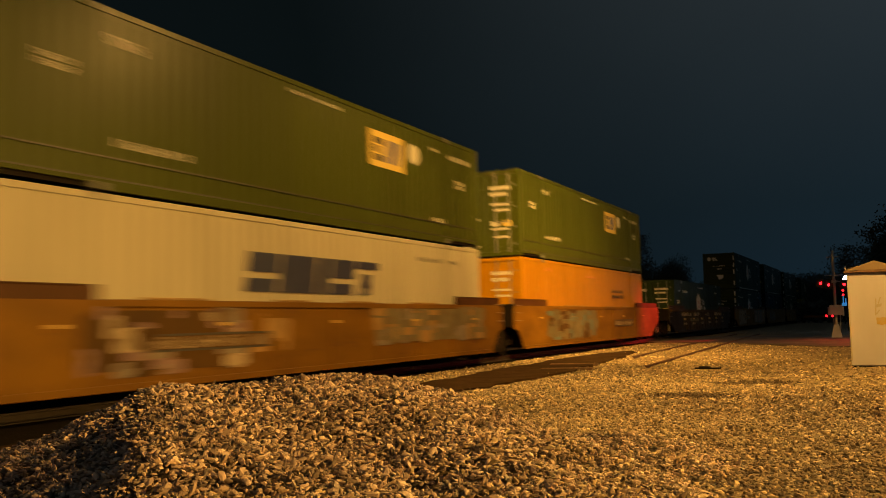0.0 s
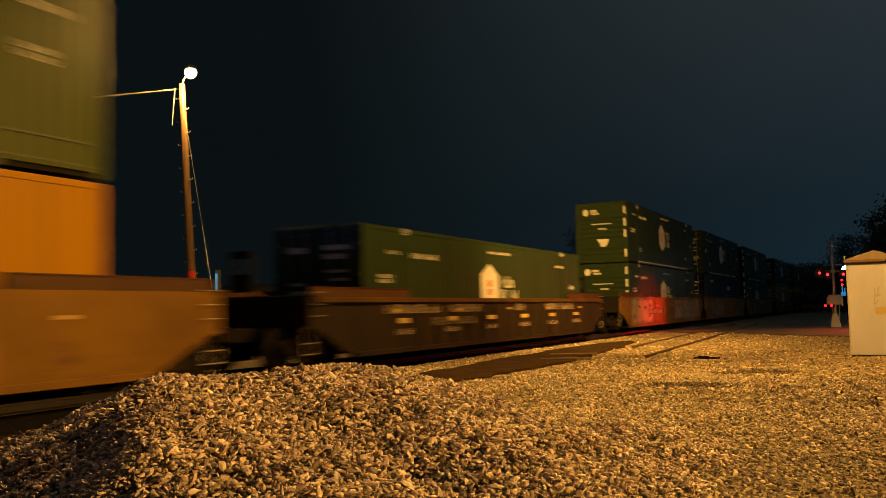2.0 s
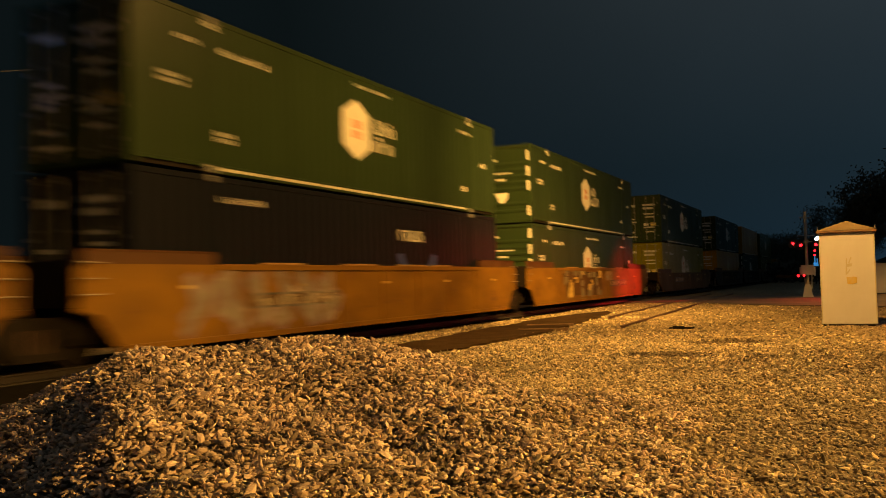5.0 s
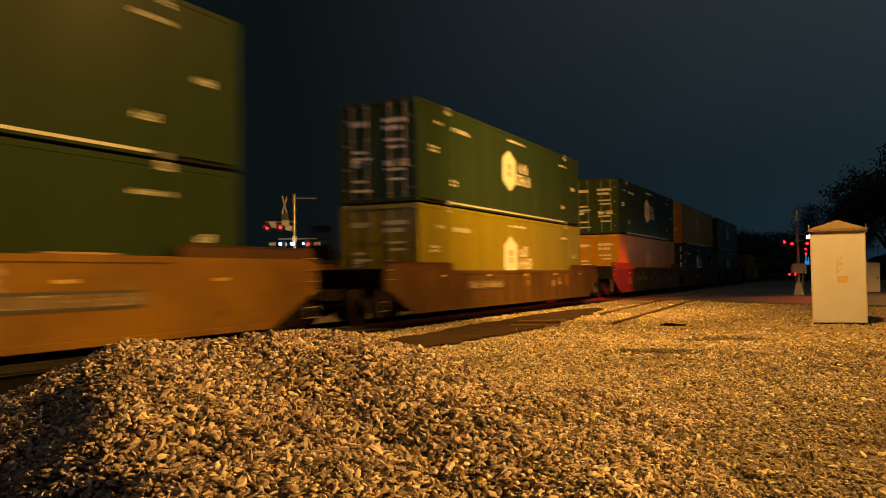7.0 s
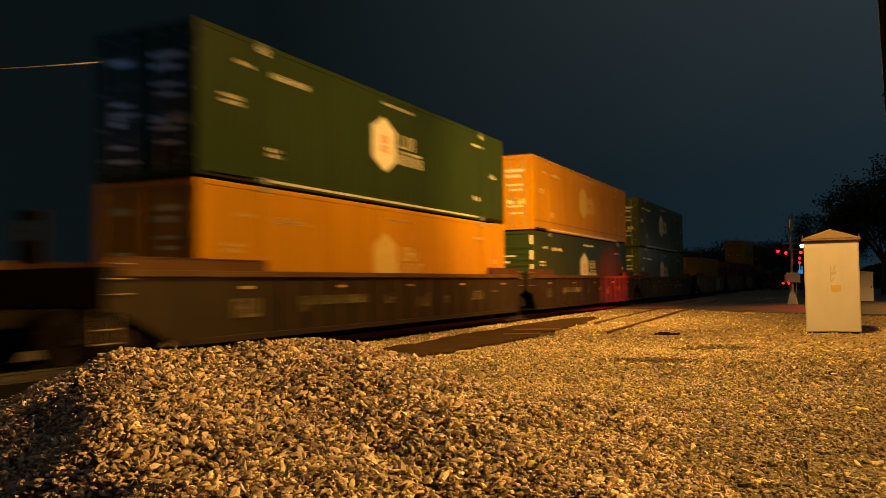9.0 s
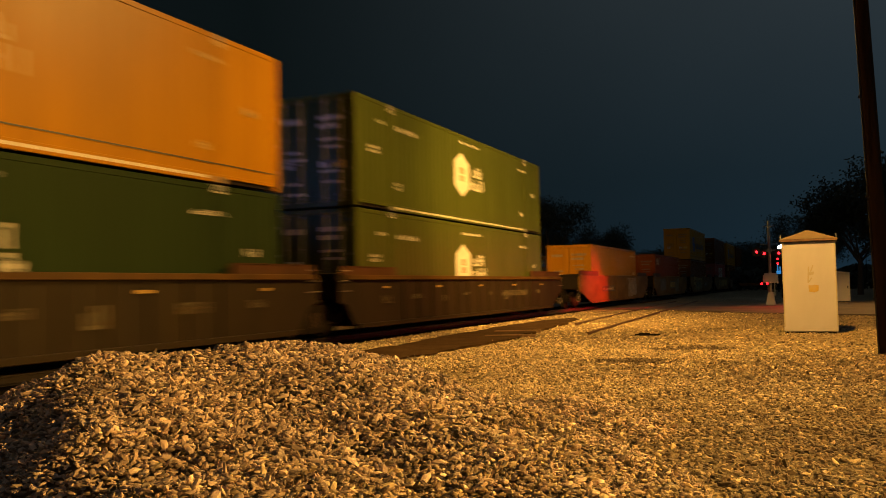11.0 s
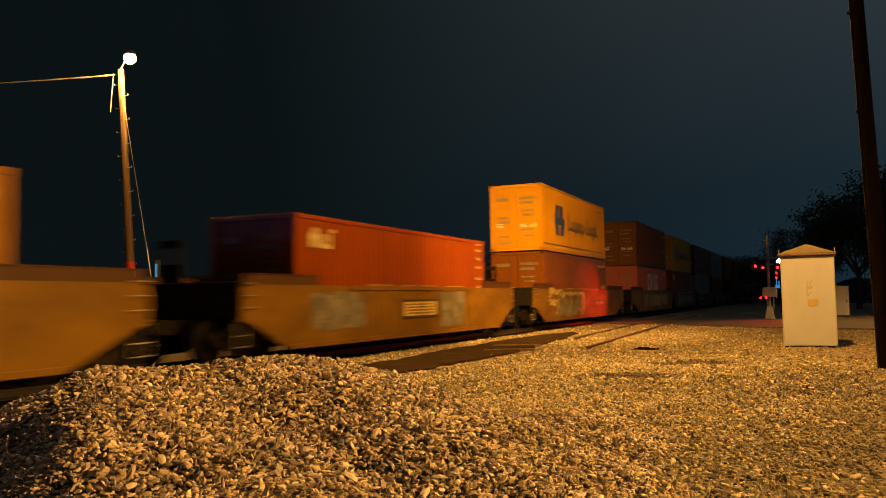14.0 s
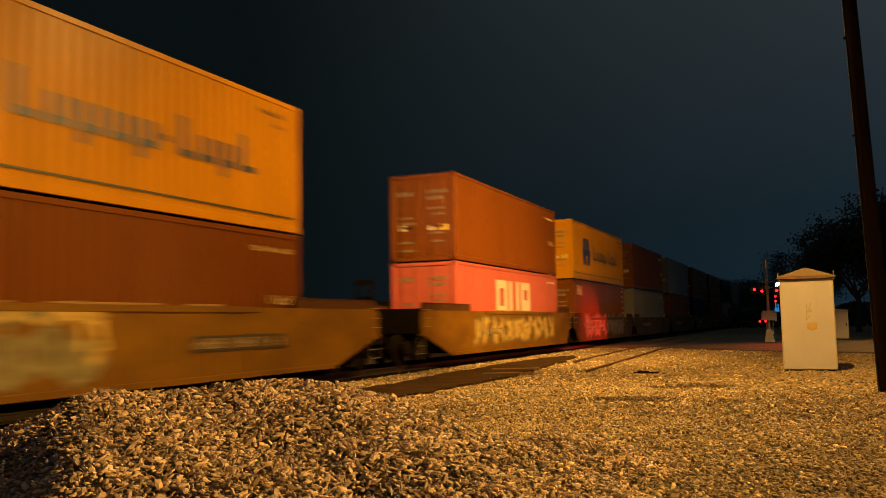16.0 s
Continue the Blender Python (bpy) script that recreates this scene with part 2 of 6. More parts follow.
CABINET_ROOF = surface("dull_tan_roof_steel", (0.234, 0.176, 0.104), (0.169, 0.124, 0.072), 0.55, scale=2, fine=25, bump=0.08, amount=0.8)
FADED_LABEL = surface("faded_yellow_label", (0.44, 0.30, 0.04), (0.40, 0.33, 0.18), 0.55, scale=7, fine=25, bump=0.02, amount=0.9)
PALE_LABEL = surface("faint_stain", (0.38, 0.33, 0.20), (0.36, 0.345, 0.33), 0.55, scale=7, fine=25, bump=0.02, amount=0.9)
LEAF = surface("dark_foliage", (0.024, 0.030, 0.015), (0.012, 0.016, 0.009), 0.7, scale=2, fine=20, bump=0.1, island=0.5)
BARK = surface("dark_bark", (0.07, 0.05, 0.035), (0.04, 0.03, 0.02), 0.85, scale=4, fine=30, bump=0.4, stretch=(2, 2, 0.3))
FAR_DARK = surface("dark_far_walls", (0.06, 0.06, 0.06), (0.035, 0.035, 0.035), 0.8, scale=0.4, fine=8, bump=0.1)
RUBBER = surface("black_cable", (0.02, 0.02, 0.02), None, 0.6, scale=4, fine=30, bump=0.05)
WIRE = surface("pale_stranded_wire", (0.70, 0.62, 0.50), None, 0.5, 0.3, scale=4, fine=30, bump=0.05)
SODIUM_GLOW = glow("sodium_lamp_glass", (1.0, 0.66, 0.26), 5)
RED_GLOW = glow("red_signal_lens", (1.0, 0.012, 0.018), 8)
WHITE_GLOW = glow("cool_white_lamp_glass", (0.62, 0.85, 1.0), 22)
ICE_GLOW = glow("ice_blue_lamp_glass", (0.32, 0.52, 1.0), 5)
BLUE_GLOW = glow("blue_sign_and_post_glow", (0.06, 0.32, 0.7), 0.6)
RED_DOT = glow("far_red_lamp_glass", (1.0, 0.012, 0.02), 4)

# ---------------------------------------------------------------- mesh tools


def box(bm, x0, x1, y0, y1, z0, z1, bevel=0.0):
    vs = [bm.verts.new(p) for p in ((x0, y0, z0), (x1, y0, z0), (x1, y1, z0), (x0, y1, z0), (x0, y0, z1), (x1, y0, z1), (x1, y1, z1), (x0, y1, z1))]
    fs = [bm.faces.new([vs[i] for i in f]) for f in ((3, 2, 1, 0), (4, 5, 6, 7), (0, 1, 5, 4), (1, 2, 6, 5), (2, 3, 7, 6), (3, 0, 4, 7))]
    if bevel:
        edges = list({e for f in fs for e in f.edges})
        bmesh.ops.bevel(bm, geom=edges, offset=bevel, segments=1, affect="EDGES")


def prism(bm, outline, axis, a, b):
    """A flat outline (pairs) pushed along an axis from a to b. x: pairs are (y, z); y: (x, z); z: (x, y)."""
    def at(p, d):
        return {"x": (d, p[0], p[1]), "y": (p[0], d, p[1]), "z": (p[0], p[1], d)}[axis]
    lo, hi = [bm.verts.new(at(p, a)) for p in outline], [bm.verts.new(at(p, b)) for p in outline]
    bm.faces.new(lo[::-1]), bm.faces.new(hi)
    for i in range(len(lo)):
        j = (i + 1) % len(lo)
        bm.faces.new((lo[i], lo[j], hi[j], hi[i]))


def tube(bm, p0, p1, r0, r1=None, sides=10):
    p0, p1, r1 = Vector(p0), Vector(p1), r0 if r1 is None else r1
    q = (p1 - p0).to_track_quat("Z", "Y").to_matrix()
    rings = [[bm.verts.new(p + q @ Vector((math.cos(a) * r, math.sin(a) * r, 0))) for a in (2 * math.pi * k / sides for k in range(sides))] for p, r in ((p0, r0), (p1, r1))]
    bm.faces.new(rings[0][::-1]), bm.faces.new(rings[1])
    for i in range(sides):
        j = (i + 1) % sides
        bm.faces.new((rings[0][i], rings[0][j], rings[1][j], rings[1][i]))


def cable(bm, points, r, twist=5.5):
    """Two strands twisted round each other, as one closed skin along the points."""
    rows = []
    for k, p in enumerate(points):
        d = (points[min(k + 1, len(points) - 1)] - points[max(k - 1, 0)]).normalized()
        side = d.cross(Vector((0, 0, 1))).normalized()
        up = side.cross(d)
        t0 = k * twist * 0.3
        rows.append([bm.verts.new(p + (side * math.cos(t0 + a) + up * math.sin(t0 + a)) * r * w) for a, w in zip(np.linspace(0, 2 * math.pi, 7)[:-1], (1.0, 0.65, 0.65, 1.0, 0.65, 0.65))])
    for q, w in zip(rows, rows[1:]):
        for i in range(6):
            bm.faces.new((q[i], q[(i + 1) % 6], w[(i + 1) % 6], w[i]))
    bm.faces.new(rows[0][::-1]), bm.faces.new(rows[-1])


def lathe(bm, points, sides=14):
    """A round shaft through (x, y, z, radius) points, closed at both ends."""
    rings = [[bm.verts.new((x + r * math.cos(t), y + r * math.sin(t), z)) for t in (2 * math.pi * k / sides for k in range(sides))] for x, y, z, r in points]
    for p, q in zip(rings, rings[1:]):
        for i in range(sides):
            j = (i + 1) % sides
            bm.faces.new((p[i], p[j], q[j], q[i]))
    bm.faces.new(rings[0][::-1]), bm.faces.new(rings[-1])


def ball(bm, c, r, u=12, v=8, squash=1.0):
    bmesh.ops.create_uvsphere(bm, u_segments=u, v_segments=v, radius=r, matrix=Matrix.Translation(c) @ Matrix.Diagonal((1, 1, squash, 1)))


def mesh_of(name, bm, material, smooth=False):
    bmesh.ops.recalc_face_normals(bm, faces=bm.faces)
    me = bpy.data.meshes.new(name)
    bm.to_mesh(me)
    bm.free()
    me.materials.append(material)
    if smooth:
        me.polygons.foreach_set("use_smooth", [True] * len(me.polygons))
    return me


def part(name, bm, material, parent, label="", smooth=False):
    ob = new(name, mesh_of(name, bm, material, smooth) if isinstance(bm, bmesh.types.BMesh) else bm)
    ob.parent = parent
    if label:
        tagged(ob, label)
    return ob


def thing(name, place, label, category, group="", kind=""):
    ob = new(name)
    ob.empty_display_size = 0.3
    ob.location = place
    return tagged(ob, label, category, group, kind)


def solid(name, bm, material, label, category="", kind="structure", place=(0, 0, 0), smooth=False):
    ob = new(name, mesh_of(name, bm, material, smooth))
    ob.location = place
    return tagged(ob, label, category, "", kind)


def B():
    return bmesh.new()

# ---------------------------------------------------------------- ground, road, track


def gravel_material():
    mat = bpy.data.materials.new("loose_gravel_ground")
    mat.use_nodes = True
    n, l = mat.node_tree.nodes, mat.node_tree.links
    b = n["Principled BSDF"]
    b.inputs["Roughness"].default_value, b.inputs["Specular IOR Level"].default_value = 0.85, 0.3
    co = n.new("ShaderNodeTexCoord")
    cells, cells2, blotch = n.new("ShaderNodeTexVoronoi"), n.new("ShaderNodeTexVoronoi"), n.new("ShaderNodeTexNoise")
    cells.inputs["Scale"].default_value, cells2.inputs["Scale"].default_value = 17, 34
    blotch.inputs["Scale"].default_value, blotch.inputs["Detail"].default_value = 0.55, 7
    for t in (cells, cells2, blotch):
        l.new(co.outputs["Object"], t.inputs["Vector"])
    bw = n.new("ShaderNodeRGBToBW")
    l.new(cells.outputs["Color"], bw.inputs[0])
    ramp = n.new("ShaderNodeValToRGB")
    ramp.color_ramp.elements[0].position, ramp.color_ramp.elements[0].color = 0.15, (0.11, 0.08, 0.045, 1)
    ramp.color_ramp.elements[1].position, ramp.color_ramp.elements[1].color = 0.8, (0.31, 0.24, 0.13, 1)
    l.new(bw.outputs[0], ramp.inputs[0])
    m, r = n.new("ShaderNodeMix"), n.new("ShaderNodeMapRange")
    m.data_type = "RGBA"
    r.inputs["From Min"].default_value, r.inputs["From Max"].default_value, r.inputs["To Max"].default_value = 0.52, 0.72, 0.75
    l.new(blotch.outputs["Fac"], r.inputs["Value"])
    l.new(r.outputs[0], m.inputs["Factor"])
    l.new(ramp.outputs[0], m.inputs["A"])
    m.inputs["B"].default_value = (0.13, 0.09, 0.05, 1)
    l.new(m.outputs["Result"], b.inputs["Base Color"])
    add = n.new("ShaderNodeMath")
    l.new(cells.outputs["Distance"], add.inputs[0])
    l.new(cells2.outputs["Distance"], add.inputs[1])
    bp = n.new("ShaderNodeBump")
    bp.invert = True
    bp.inputs["Strength"].default_value, bp.inputs["Distance"].default_value = 0.8, 0.03
    l.new(add.outputs[0], bp.inputs["Height"])
    l.new(bp.outputs[0], b.inputs["Normal"])
    return mat


GRAVEL = gravel_material()
RAIL_TOP = 0.20
TRACK_X = -12.128


def swell(x, y):
    """Slow unevenness of the yard, flat under the track."""
    f = min(max((x + 9.6) / 1.5, 0.0), 1.0)
    return f * (0.045 * noise.noise((x * 0.33, y * 0.33, 2.0)) + 0.02 * noise.noise((x * 1.1, y * 1.1, 7.0)))


def make_ground():
    def steps(lo, hi, d, out):
        return [-v for v in out[::-1] if -v < lo] + list(np.arange(lo, hi + d / 2, d)) + [v for v in out if v > hi]
    xs = steps(-14.0, 9.0, 0.25, (16, 25, 45, 90, 200, 500, 1500))
    ys = steps(-3.0, 62.0, 0.3, (70, 90, 140, 260, 600, 2000))
    verts = [(x, y, swell(x, y) if -13 < x < 8.8 and -2.8 < y < 60 else 0.0) for y in ys for x in xs]
    w = len(xs)
    faces = [(j * w + i, j * w + i + 1, (j + 1) * w + i + 1, (j + 1) * w + i) for j in range(len(ys) - 1) for i in range(w - 1)]
    me = bpy.data.meshes.new("ground")
    me.from_pydata(verts, [], faces)
    me.materials.append(GRAVEL)
    me.polygons.foreach_set("use_smooth", [True] * len(me.polygons))
    tagged(new("ground", me), "uneven yard of pale crushed limestone gravel, lit orange", "ground", kind="structure")


make_ground()

# the crossing road, a low asphalt slab that meets the yard with a worn lip
bm = B()
road_edge = [(-60, 46.5), (-16, 46.2), (-10.0, 45.4), (-6.5, 42.8), (-2.5, 38.6), (2, 36.0), (9, 33.5), (30, 28)]
road_far = [(30, 46), (9, 49.5), (2, 52.3), (-6, 56), (-16, 57), (-60, 57.5)]
prism(bm, road_edge + road_far, "z", -0.25, 0.05)
solid("road", bm, ASPHALT, "worn asphalt level crossing road with a reddish sheen", "road")

strip = [(-9.25, 13.0), (-7.45, 13.2), (-7.3, 17.3), (-7.1, 20.4), (-7.75, 25.5), (-8.4, 32.3), (-9.0, 33.6), (-9.6, 30.5), (-9.6, 26), (-9.35, 21.4), (-9.1, 17)]
edge = []
for (xa, ya), (xb, yb) in zip(strip, strip[1:] + strip[:1]):
    for f in np.linspace(0, 1, max(2, int(abs(yb - ya) / 0.22)) + 1)[:-1]:
        x, y = xa + (xb - xa) * f, ya + (yb - ya) * f
        edge.append((x + 0.22 * noise.noise((x * 0.9, y * 1.3, 3.0)) + 0.07 * noise.noise((x * 4.0, y * 5.0, 8.0)), y))
bm = B()
prism(bm, edge, "z", -0.2, 0.062)
solid("earth_strip", bm, EARTH, "dark damp earth strip beside the main track", "bare earth")

# dark sheet laid where the heap's left side lies in shade
bm = B()
prism(bm, [(-9.28, -3.0), (-3.2, -3.0), (-2.6, 1.6), (-3.1, 2.7), (-4.2, 3.6), (-5.6, 4.6), (-7.0, 5.6), (-9.28, 7.4)], "z", -0.2, 0.05)
solid("heap_shade_sheet", bm, EARTH, "dark sheet standing in for shade beside the gravel pile", "bare earth")

bm = B()
for y0, y1, x0 in ((23.6, 23.85, -8.7), (21.5, 21.7, -8.2)):
    prism(bm, [(x0, y0), (x0 + 1.25, y0 + 0.55), (x0 + 1.2, y0 + 0.75), (x0 - 0.03, y1)], "z", 0.0, 0.085)
solid("timber_scrap", bm, POLE_WOOD, "weathered old sleeper scraps lying in the earth", "timber", "stuff")


def rail(name, line, material, label, z0, z1, half=0.036):
    """A flat-bottomed rail along a polyline of (x, y)."""
    bm = B()
    h = z1 - z0
    shape = [(-0.075, 0), (0.075, 0), (0.075, 0.02), (0.012, 0.04), (0.012, h - 0.045), (half, h - 0.035), (half, h - 0.008), (half - 0.01, h),
             (-half + 0.01, h), (-half, h - 0.008), (-half, h - 0.035), (-0.012, h - 0.045), (-0.012, 0.04), (-0.075, 0.02)]
    rows = [[bm.verts.new((x + a, y, z0 + b)) for a, b in shape] for x, y in line]
    for r, s in zip(rows, rows[1:]):
        for i in range(len(shape)):
            j = (i + 1) % len(shape)
            bm.faces.new((r[i], r[j], s[j], s[i]))
    bm.faces.new(rows[0]), bm.faces.new(rows[-1][::-1])
    return solid(name, bm, material, label, "rail")


for side in (-0.755, 0.755):
    rail("main_rail", [(TRACK_X + side, -40), (TRACK_X + side, 30), (TRACK_X + side, 500)], RAIL_STEEL, "dull worn running rail of the main track", RAIL_TOP - 0.17, RAIL_TOP)
for x0, y0 in ((-5.8, 23.2), (-7.55, 28.5)):
    rail("siding_rail", [(x0 - 0.0475 * (y - y0), y) for y in np.linspace(y0, 62, 8)], RUST, "rusty siding rail sunk in gravel and asphalt", -0.06, 0.085)

# bed coloured near black to stand for shade under the train
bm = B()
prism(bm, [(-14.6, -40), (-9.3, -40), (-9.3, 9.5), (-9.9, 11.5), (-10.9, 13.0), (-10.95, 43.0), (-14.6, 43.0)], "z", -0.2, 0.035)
solid("ballast_bed", bm, SHADE_BALLAST, "ballast under the main track, blackened for the train's shade", "ballast")

bm = B()
for y in np.arange(-6, 75, 0.55):
    box(bm, TRACK_X - 1.3, TRACK_X + 1.3, y - 0.115, y + 0.115, -0.1, RAIL_TOP - 0.175)
solid("sleepers", bm, TIMBER, "creosoted timber sleepers under the main track", "sleeper", "stuff")


# ---------------------------------------------------------------- loose stone


def stone_kinds(count, subdivided):
    """Angular stone shapes: jittered low solids, as vertex arrays with one face list."""
    bm = B()
    if subdivided:
        bmesh.ops.create_icosphere(bm, subdivisions=1, radius=1)
    else:
        bmesh.ops.create_uvsphere(bm, u_segments=4, v_segments=2, radius=1.15)
    bmesh.ops.triangulate(bm, faces=bm.faces)
    bm.verts.ensure_lookup_table()
    v = np.array([p.co for p in bm.verts])
    f = np.array([[q.index for q in t.verts] for t in bm.faces])
    bm.free()
    rng = np.random.default_rng(5)
    kinds = [v * rng.uniform(0.76, 1.16, (len(v), 1)) + rng.normal(0, 0.10, v.shape) for _ in range(count)]
    return np.array(kinds), f


def scatter(name, places, sizes, material, subdivided=True, seed=1, flat=0.6, spread=0.6):
    """One mesh of stones: places (n, 3), half sizes (n)."""
    rng = np.random.default_rng(seed)
    n = len(places)
    kinds, faces = stone_kinds(24, subdivided)
    v = kinds[rng.integers(0, 24, n)] * np.stack([rng.uniform(1.0, 1.9, n), rng.uniform(0.55, 1.05, n), rng.uniform(flat - 0.2, flat + 0.2, n)], 1)[:, None, :]
    a, tilt, ax = rng.uniform(0, 2 * np.pi, n), rng.normal(0, spread, n), rng.uniform(0, 2 * np.pi, n)
    ca, sa, o, i = np.cos(a), np.sin(a), np.zeros(n), np.ones(n)
    rz = np.stack([np.stack([ca, -sa, o], 1), np.stack([sa, ca, o], 1), np.stack([o, o, i], 1)], 1)
    k = np.stack([np.cos(ax), np.sin(ax), o], 1)
    K = np.stack([np.stack([o, o, k[:, 1]], 1), np.stack([o, o, -k[:, 0]], 1), np.stack([-k[:, 1], k[:, 0], o], 1)], 1)
    rt = np.eye(3) + np.sin(tilt)[:, None, None] * K + (1 - np.cos(tilt))[:, None, None] * (K @ K)
    v = np.einsum("nij,nkj->nki", rt @ rz, v) * sizes[:, None, None] + places[:, None, :]
    m, fc = v.shape[1], len(faces)
    idx = (faces[None] + (np.arange(n) * m)[:, None, None]).reshape(-1)
    me = bpy.data.meshes.new(name)
    me.vertices.add(n * m)
    me.vertices.foreach_set("co", v.reshape(-1).astype(np.float32))
    me.loops.add(len(idx))
    me.loops.foreach_set("vertex_index", idx.astype(np.int32))
    me.polygons.add(n * fc)
    me.polygons.foreach_set("loop_start", np.arange(0, n * fc * 3, 3, dtype=np.int32))
    me.polygons.foreach_set("loop_total", np.full(n * fc, 3, dtype=np.int32))
    me.update(calc_edges=True)
    me.shade_flat()
    me.materials.append(material)
    return new(name, me)


CREST_A, CREST_B = np.array((-5.55, 5.37)), np.array((-4.30, 6.75))


def heap(x, y):
    """Height of the gravel heap: a rounded ridge, steep behind, with a long gentle slope towards the yard's near side."""
    x, y = np.asarray(x, float), np.asarray(y, float)
    d = CREST_B - CREST_A
    long = np.hypot(*d)
    e = d / long
    u = (x - CREST_A[0]) * e[0] + (y - CREST_A[1]) * e[1]
    v = (x - CREST_A[0]) * e[1] - (y - CREST_A[1]) * e[0]
    du = np.where(u < 0, -0.42 * u + 0.4 * np.clip(-u - 1.3, 0, None), np.where(u > long, 0.40 * (u - long), 0))
    dv = np.where(v > 0, (0.14 + 0.06 * np.clip(u / 1.5, 0, 1)) * v, -0.62 * v)
    ridge = 0.962 + 0.045 * np.clip(u / long, 0, 1) - np.sqrt(du ** 2 + dv ** 2 + 0.085 ** 2)
    # the near left side breaks off steeply
    off = -0.47 * (x + 3.30) - 0.88 * (y - 3.22) + 0.04 * np.sin(2.6 * x - 1.1 * y)
    drop = 0.52 - np.interp(x, [-5.4, -3.6], [0.46, 1.05]) * off
    ridge = 0.5 * (ridge + drop - np.sqrt((ridge - drop) ** 2 + 0.004))
    low = 0.33 - 0.24 * np.sqrt((x + 2.45) ** 2 + (y - 8.3) ** 2 + 0.3 ** 2)
    top = np.maximum(ridge, low)
    lumps = 0.045 * np.sin(x * 3.1 + 1.7 * y) * np.sin(y * 2.3 - x) + 0.026 * np.sin(5.3 * x - 3.1 * y + 1) + 0.020 * np.sin(9.1 * x + 2.0 * y) * np.sin(8.3 * y - 3.0 * x)
    return top + lumps * np.clip(top * 3, 0, 1)


def make_heap():
    pile = thing("gravel_pile", (0, 0, 0), "heaped pile of angular pale grey ballast stone in the yard", "gravel pile")
    xs, ys = np.arange(-9.0, 1.0, 0.12), np.arange(1.0, 11.2, 0.12)
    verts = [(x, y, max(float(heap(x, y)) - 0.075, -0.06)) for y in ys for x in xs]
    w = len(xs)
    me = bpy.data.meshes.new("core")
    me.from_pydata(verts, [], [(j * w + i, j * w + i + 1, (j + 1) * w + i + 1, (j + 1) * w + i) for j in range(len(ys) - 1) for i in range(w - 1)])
    # dark core colour deepens the shaded gaps between stones
    me.materials.append(MUD_SHADE_STONE)
    part("core", me, None, pile, "dark core, painting the shade between the stones")
    rng = np.random.default_rng(11)
    n = 150000
    p = np.stack([rng.uniform(-8.4, 0.4, n), rng.uniform(1.6, 11.0, n)], 1)
    h = heap(p[:, 0], p[:, 1])
    keep = (h > 0.03) & (np.hypot(p[:, 0], p[:, 1]) > 1.9) & ((p[:, 0] > -1.6 * p[:, 1]) | (rng.random(n) < 0.35))
    keep &= (h > 0.3) | (p[:, 1] - p[:, 0] < 11.8) | (rng.random(n) < 0.5)
    p, h = p[keep], h[keep]
    size = rng.lognormal(np.log(0.0168), 0.32, len(p)).clip(0.010, 0.040)
    p = np.column_stack([p, h + rng.uniform(-0.042, 0.018, len(p))])
    # older, dirtier stone round the foot of the heap
    foot = rng.random(len(p)) < np.interp(p[:, 0] + 0.3 * np.sin(p[:, 1] * 2.3), [-3.2, -1.6], [0.0, 0.4])
    pale = foot & (rng.random(len(p)) < 0.85)
    for pick, m, words in ((~foot, PILE_STONE, "angular crushed ballast stones"), (pale, STONE, "spilled pale stones round the foot"), (foot & ~pale, DIRTY_STONE, "spilled dirty stones round the foot")):
        stones = scatter("stone_layer", p[pick], size[pick], m, True, 3, 0.46, 0.70)
        stones.parent = pile
        tagged(stones, words, kind="stuff")


make_heap()


BARE = ((-3.15, 15.6, 1.0, 0.6), (-2.2, 18.7, 0.8, 0.6), (-2.9, 18.4, 0.5, 0.4), (0.9, 20.2, 0.8, 0.6), (-0.83, 6.2, 0.4, 0.2))

def in_strip(x, y):
    return (x < -7.3 + 0.1 * np.sin(y * 2.1)) & (x > -9.45) & (y > 12.8) & (y < 30 + (x + 9.4) * 1.2) & ~((y > 21) & (x > -7.2 - (y - 20.4) * 0.115))


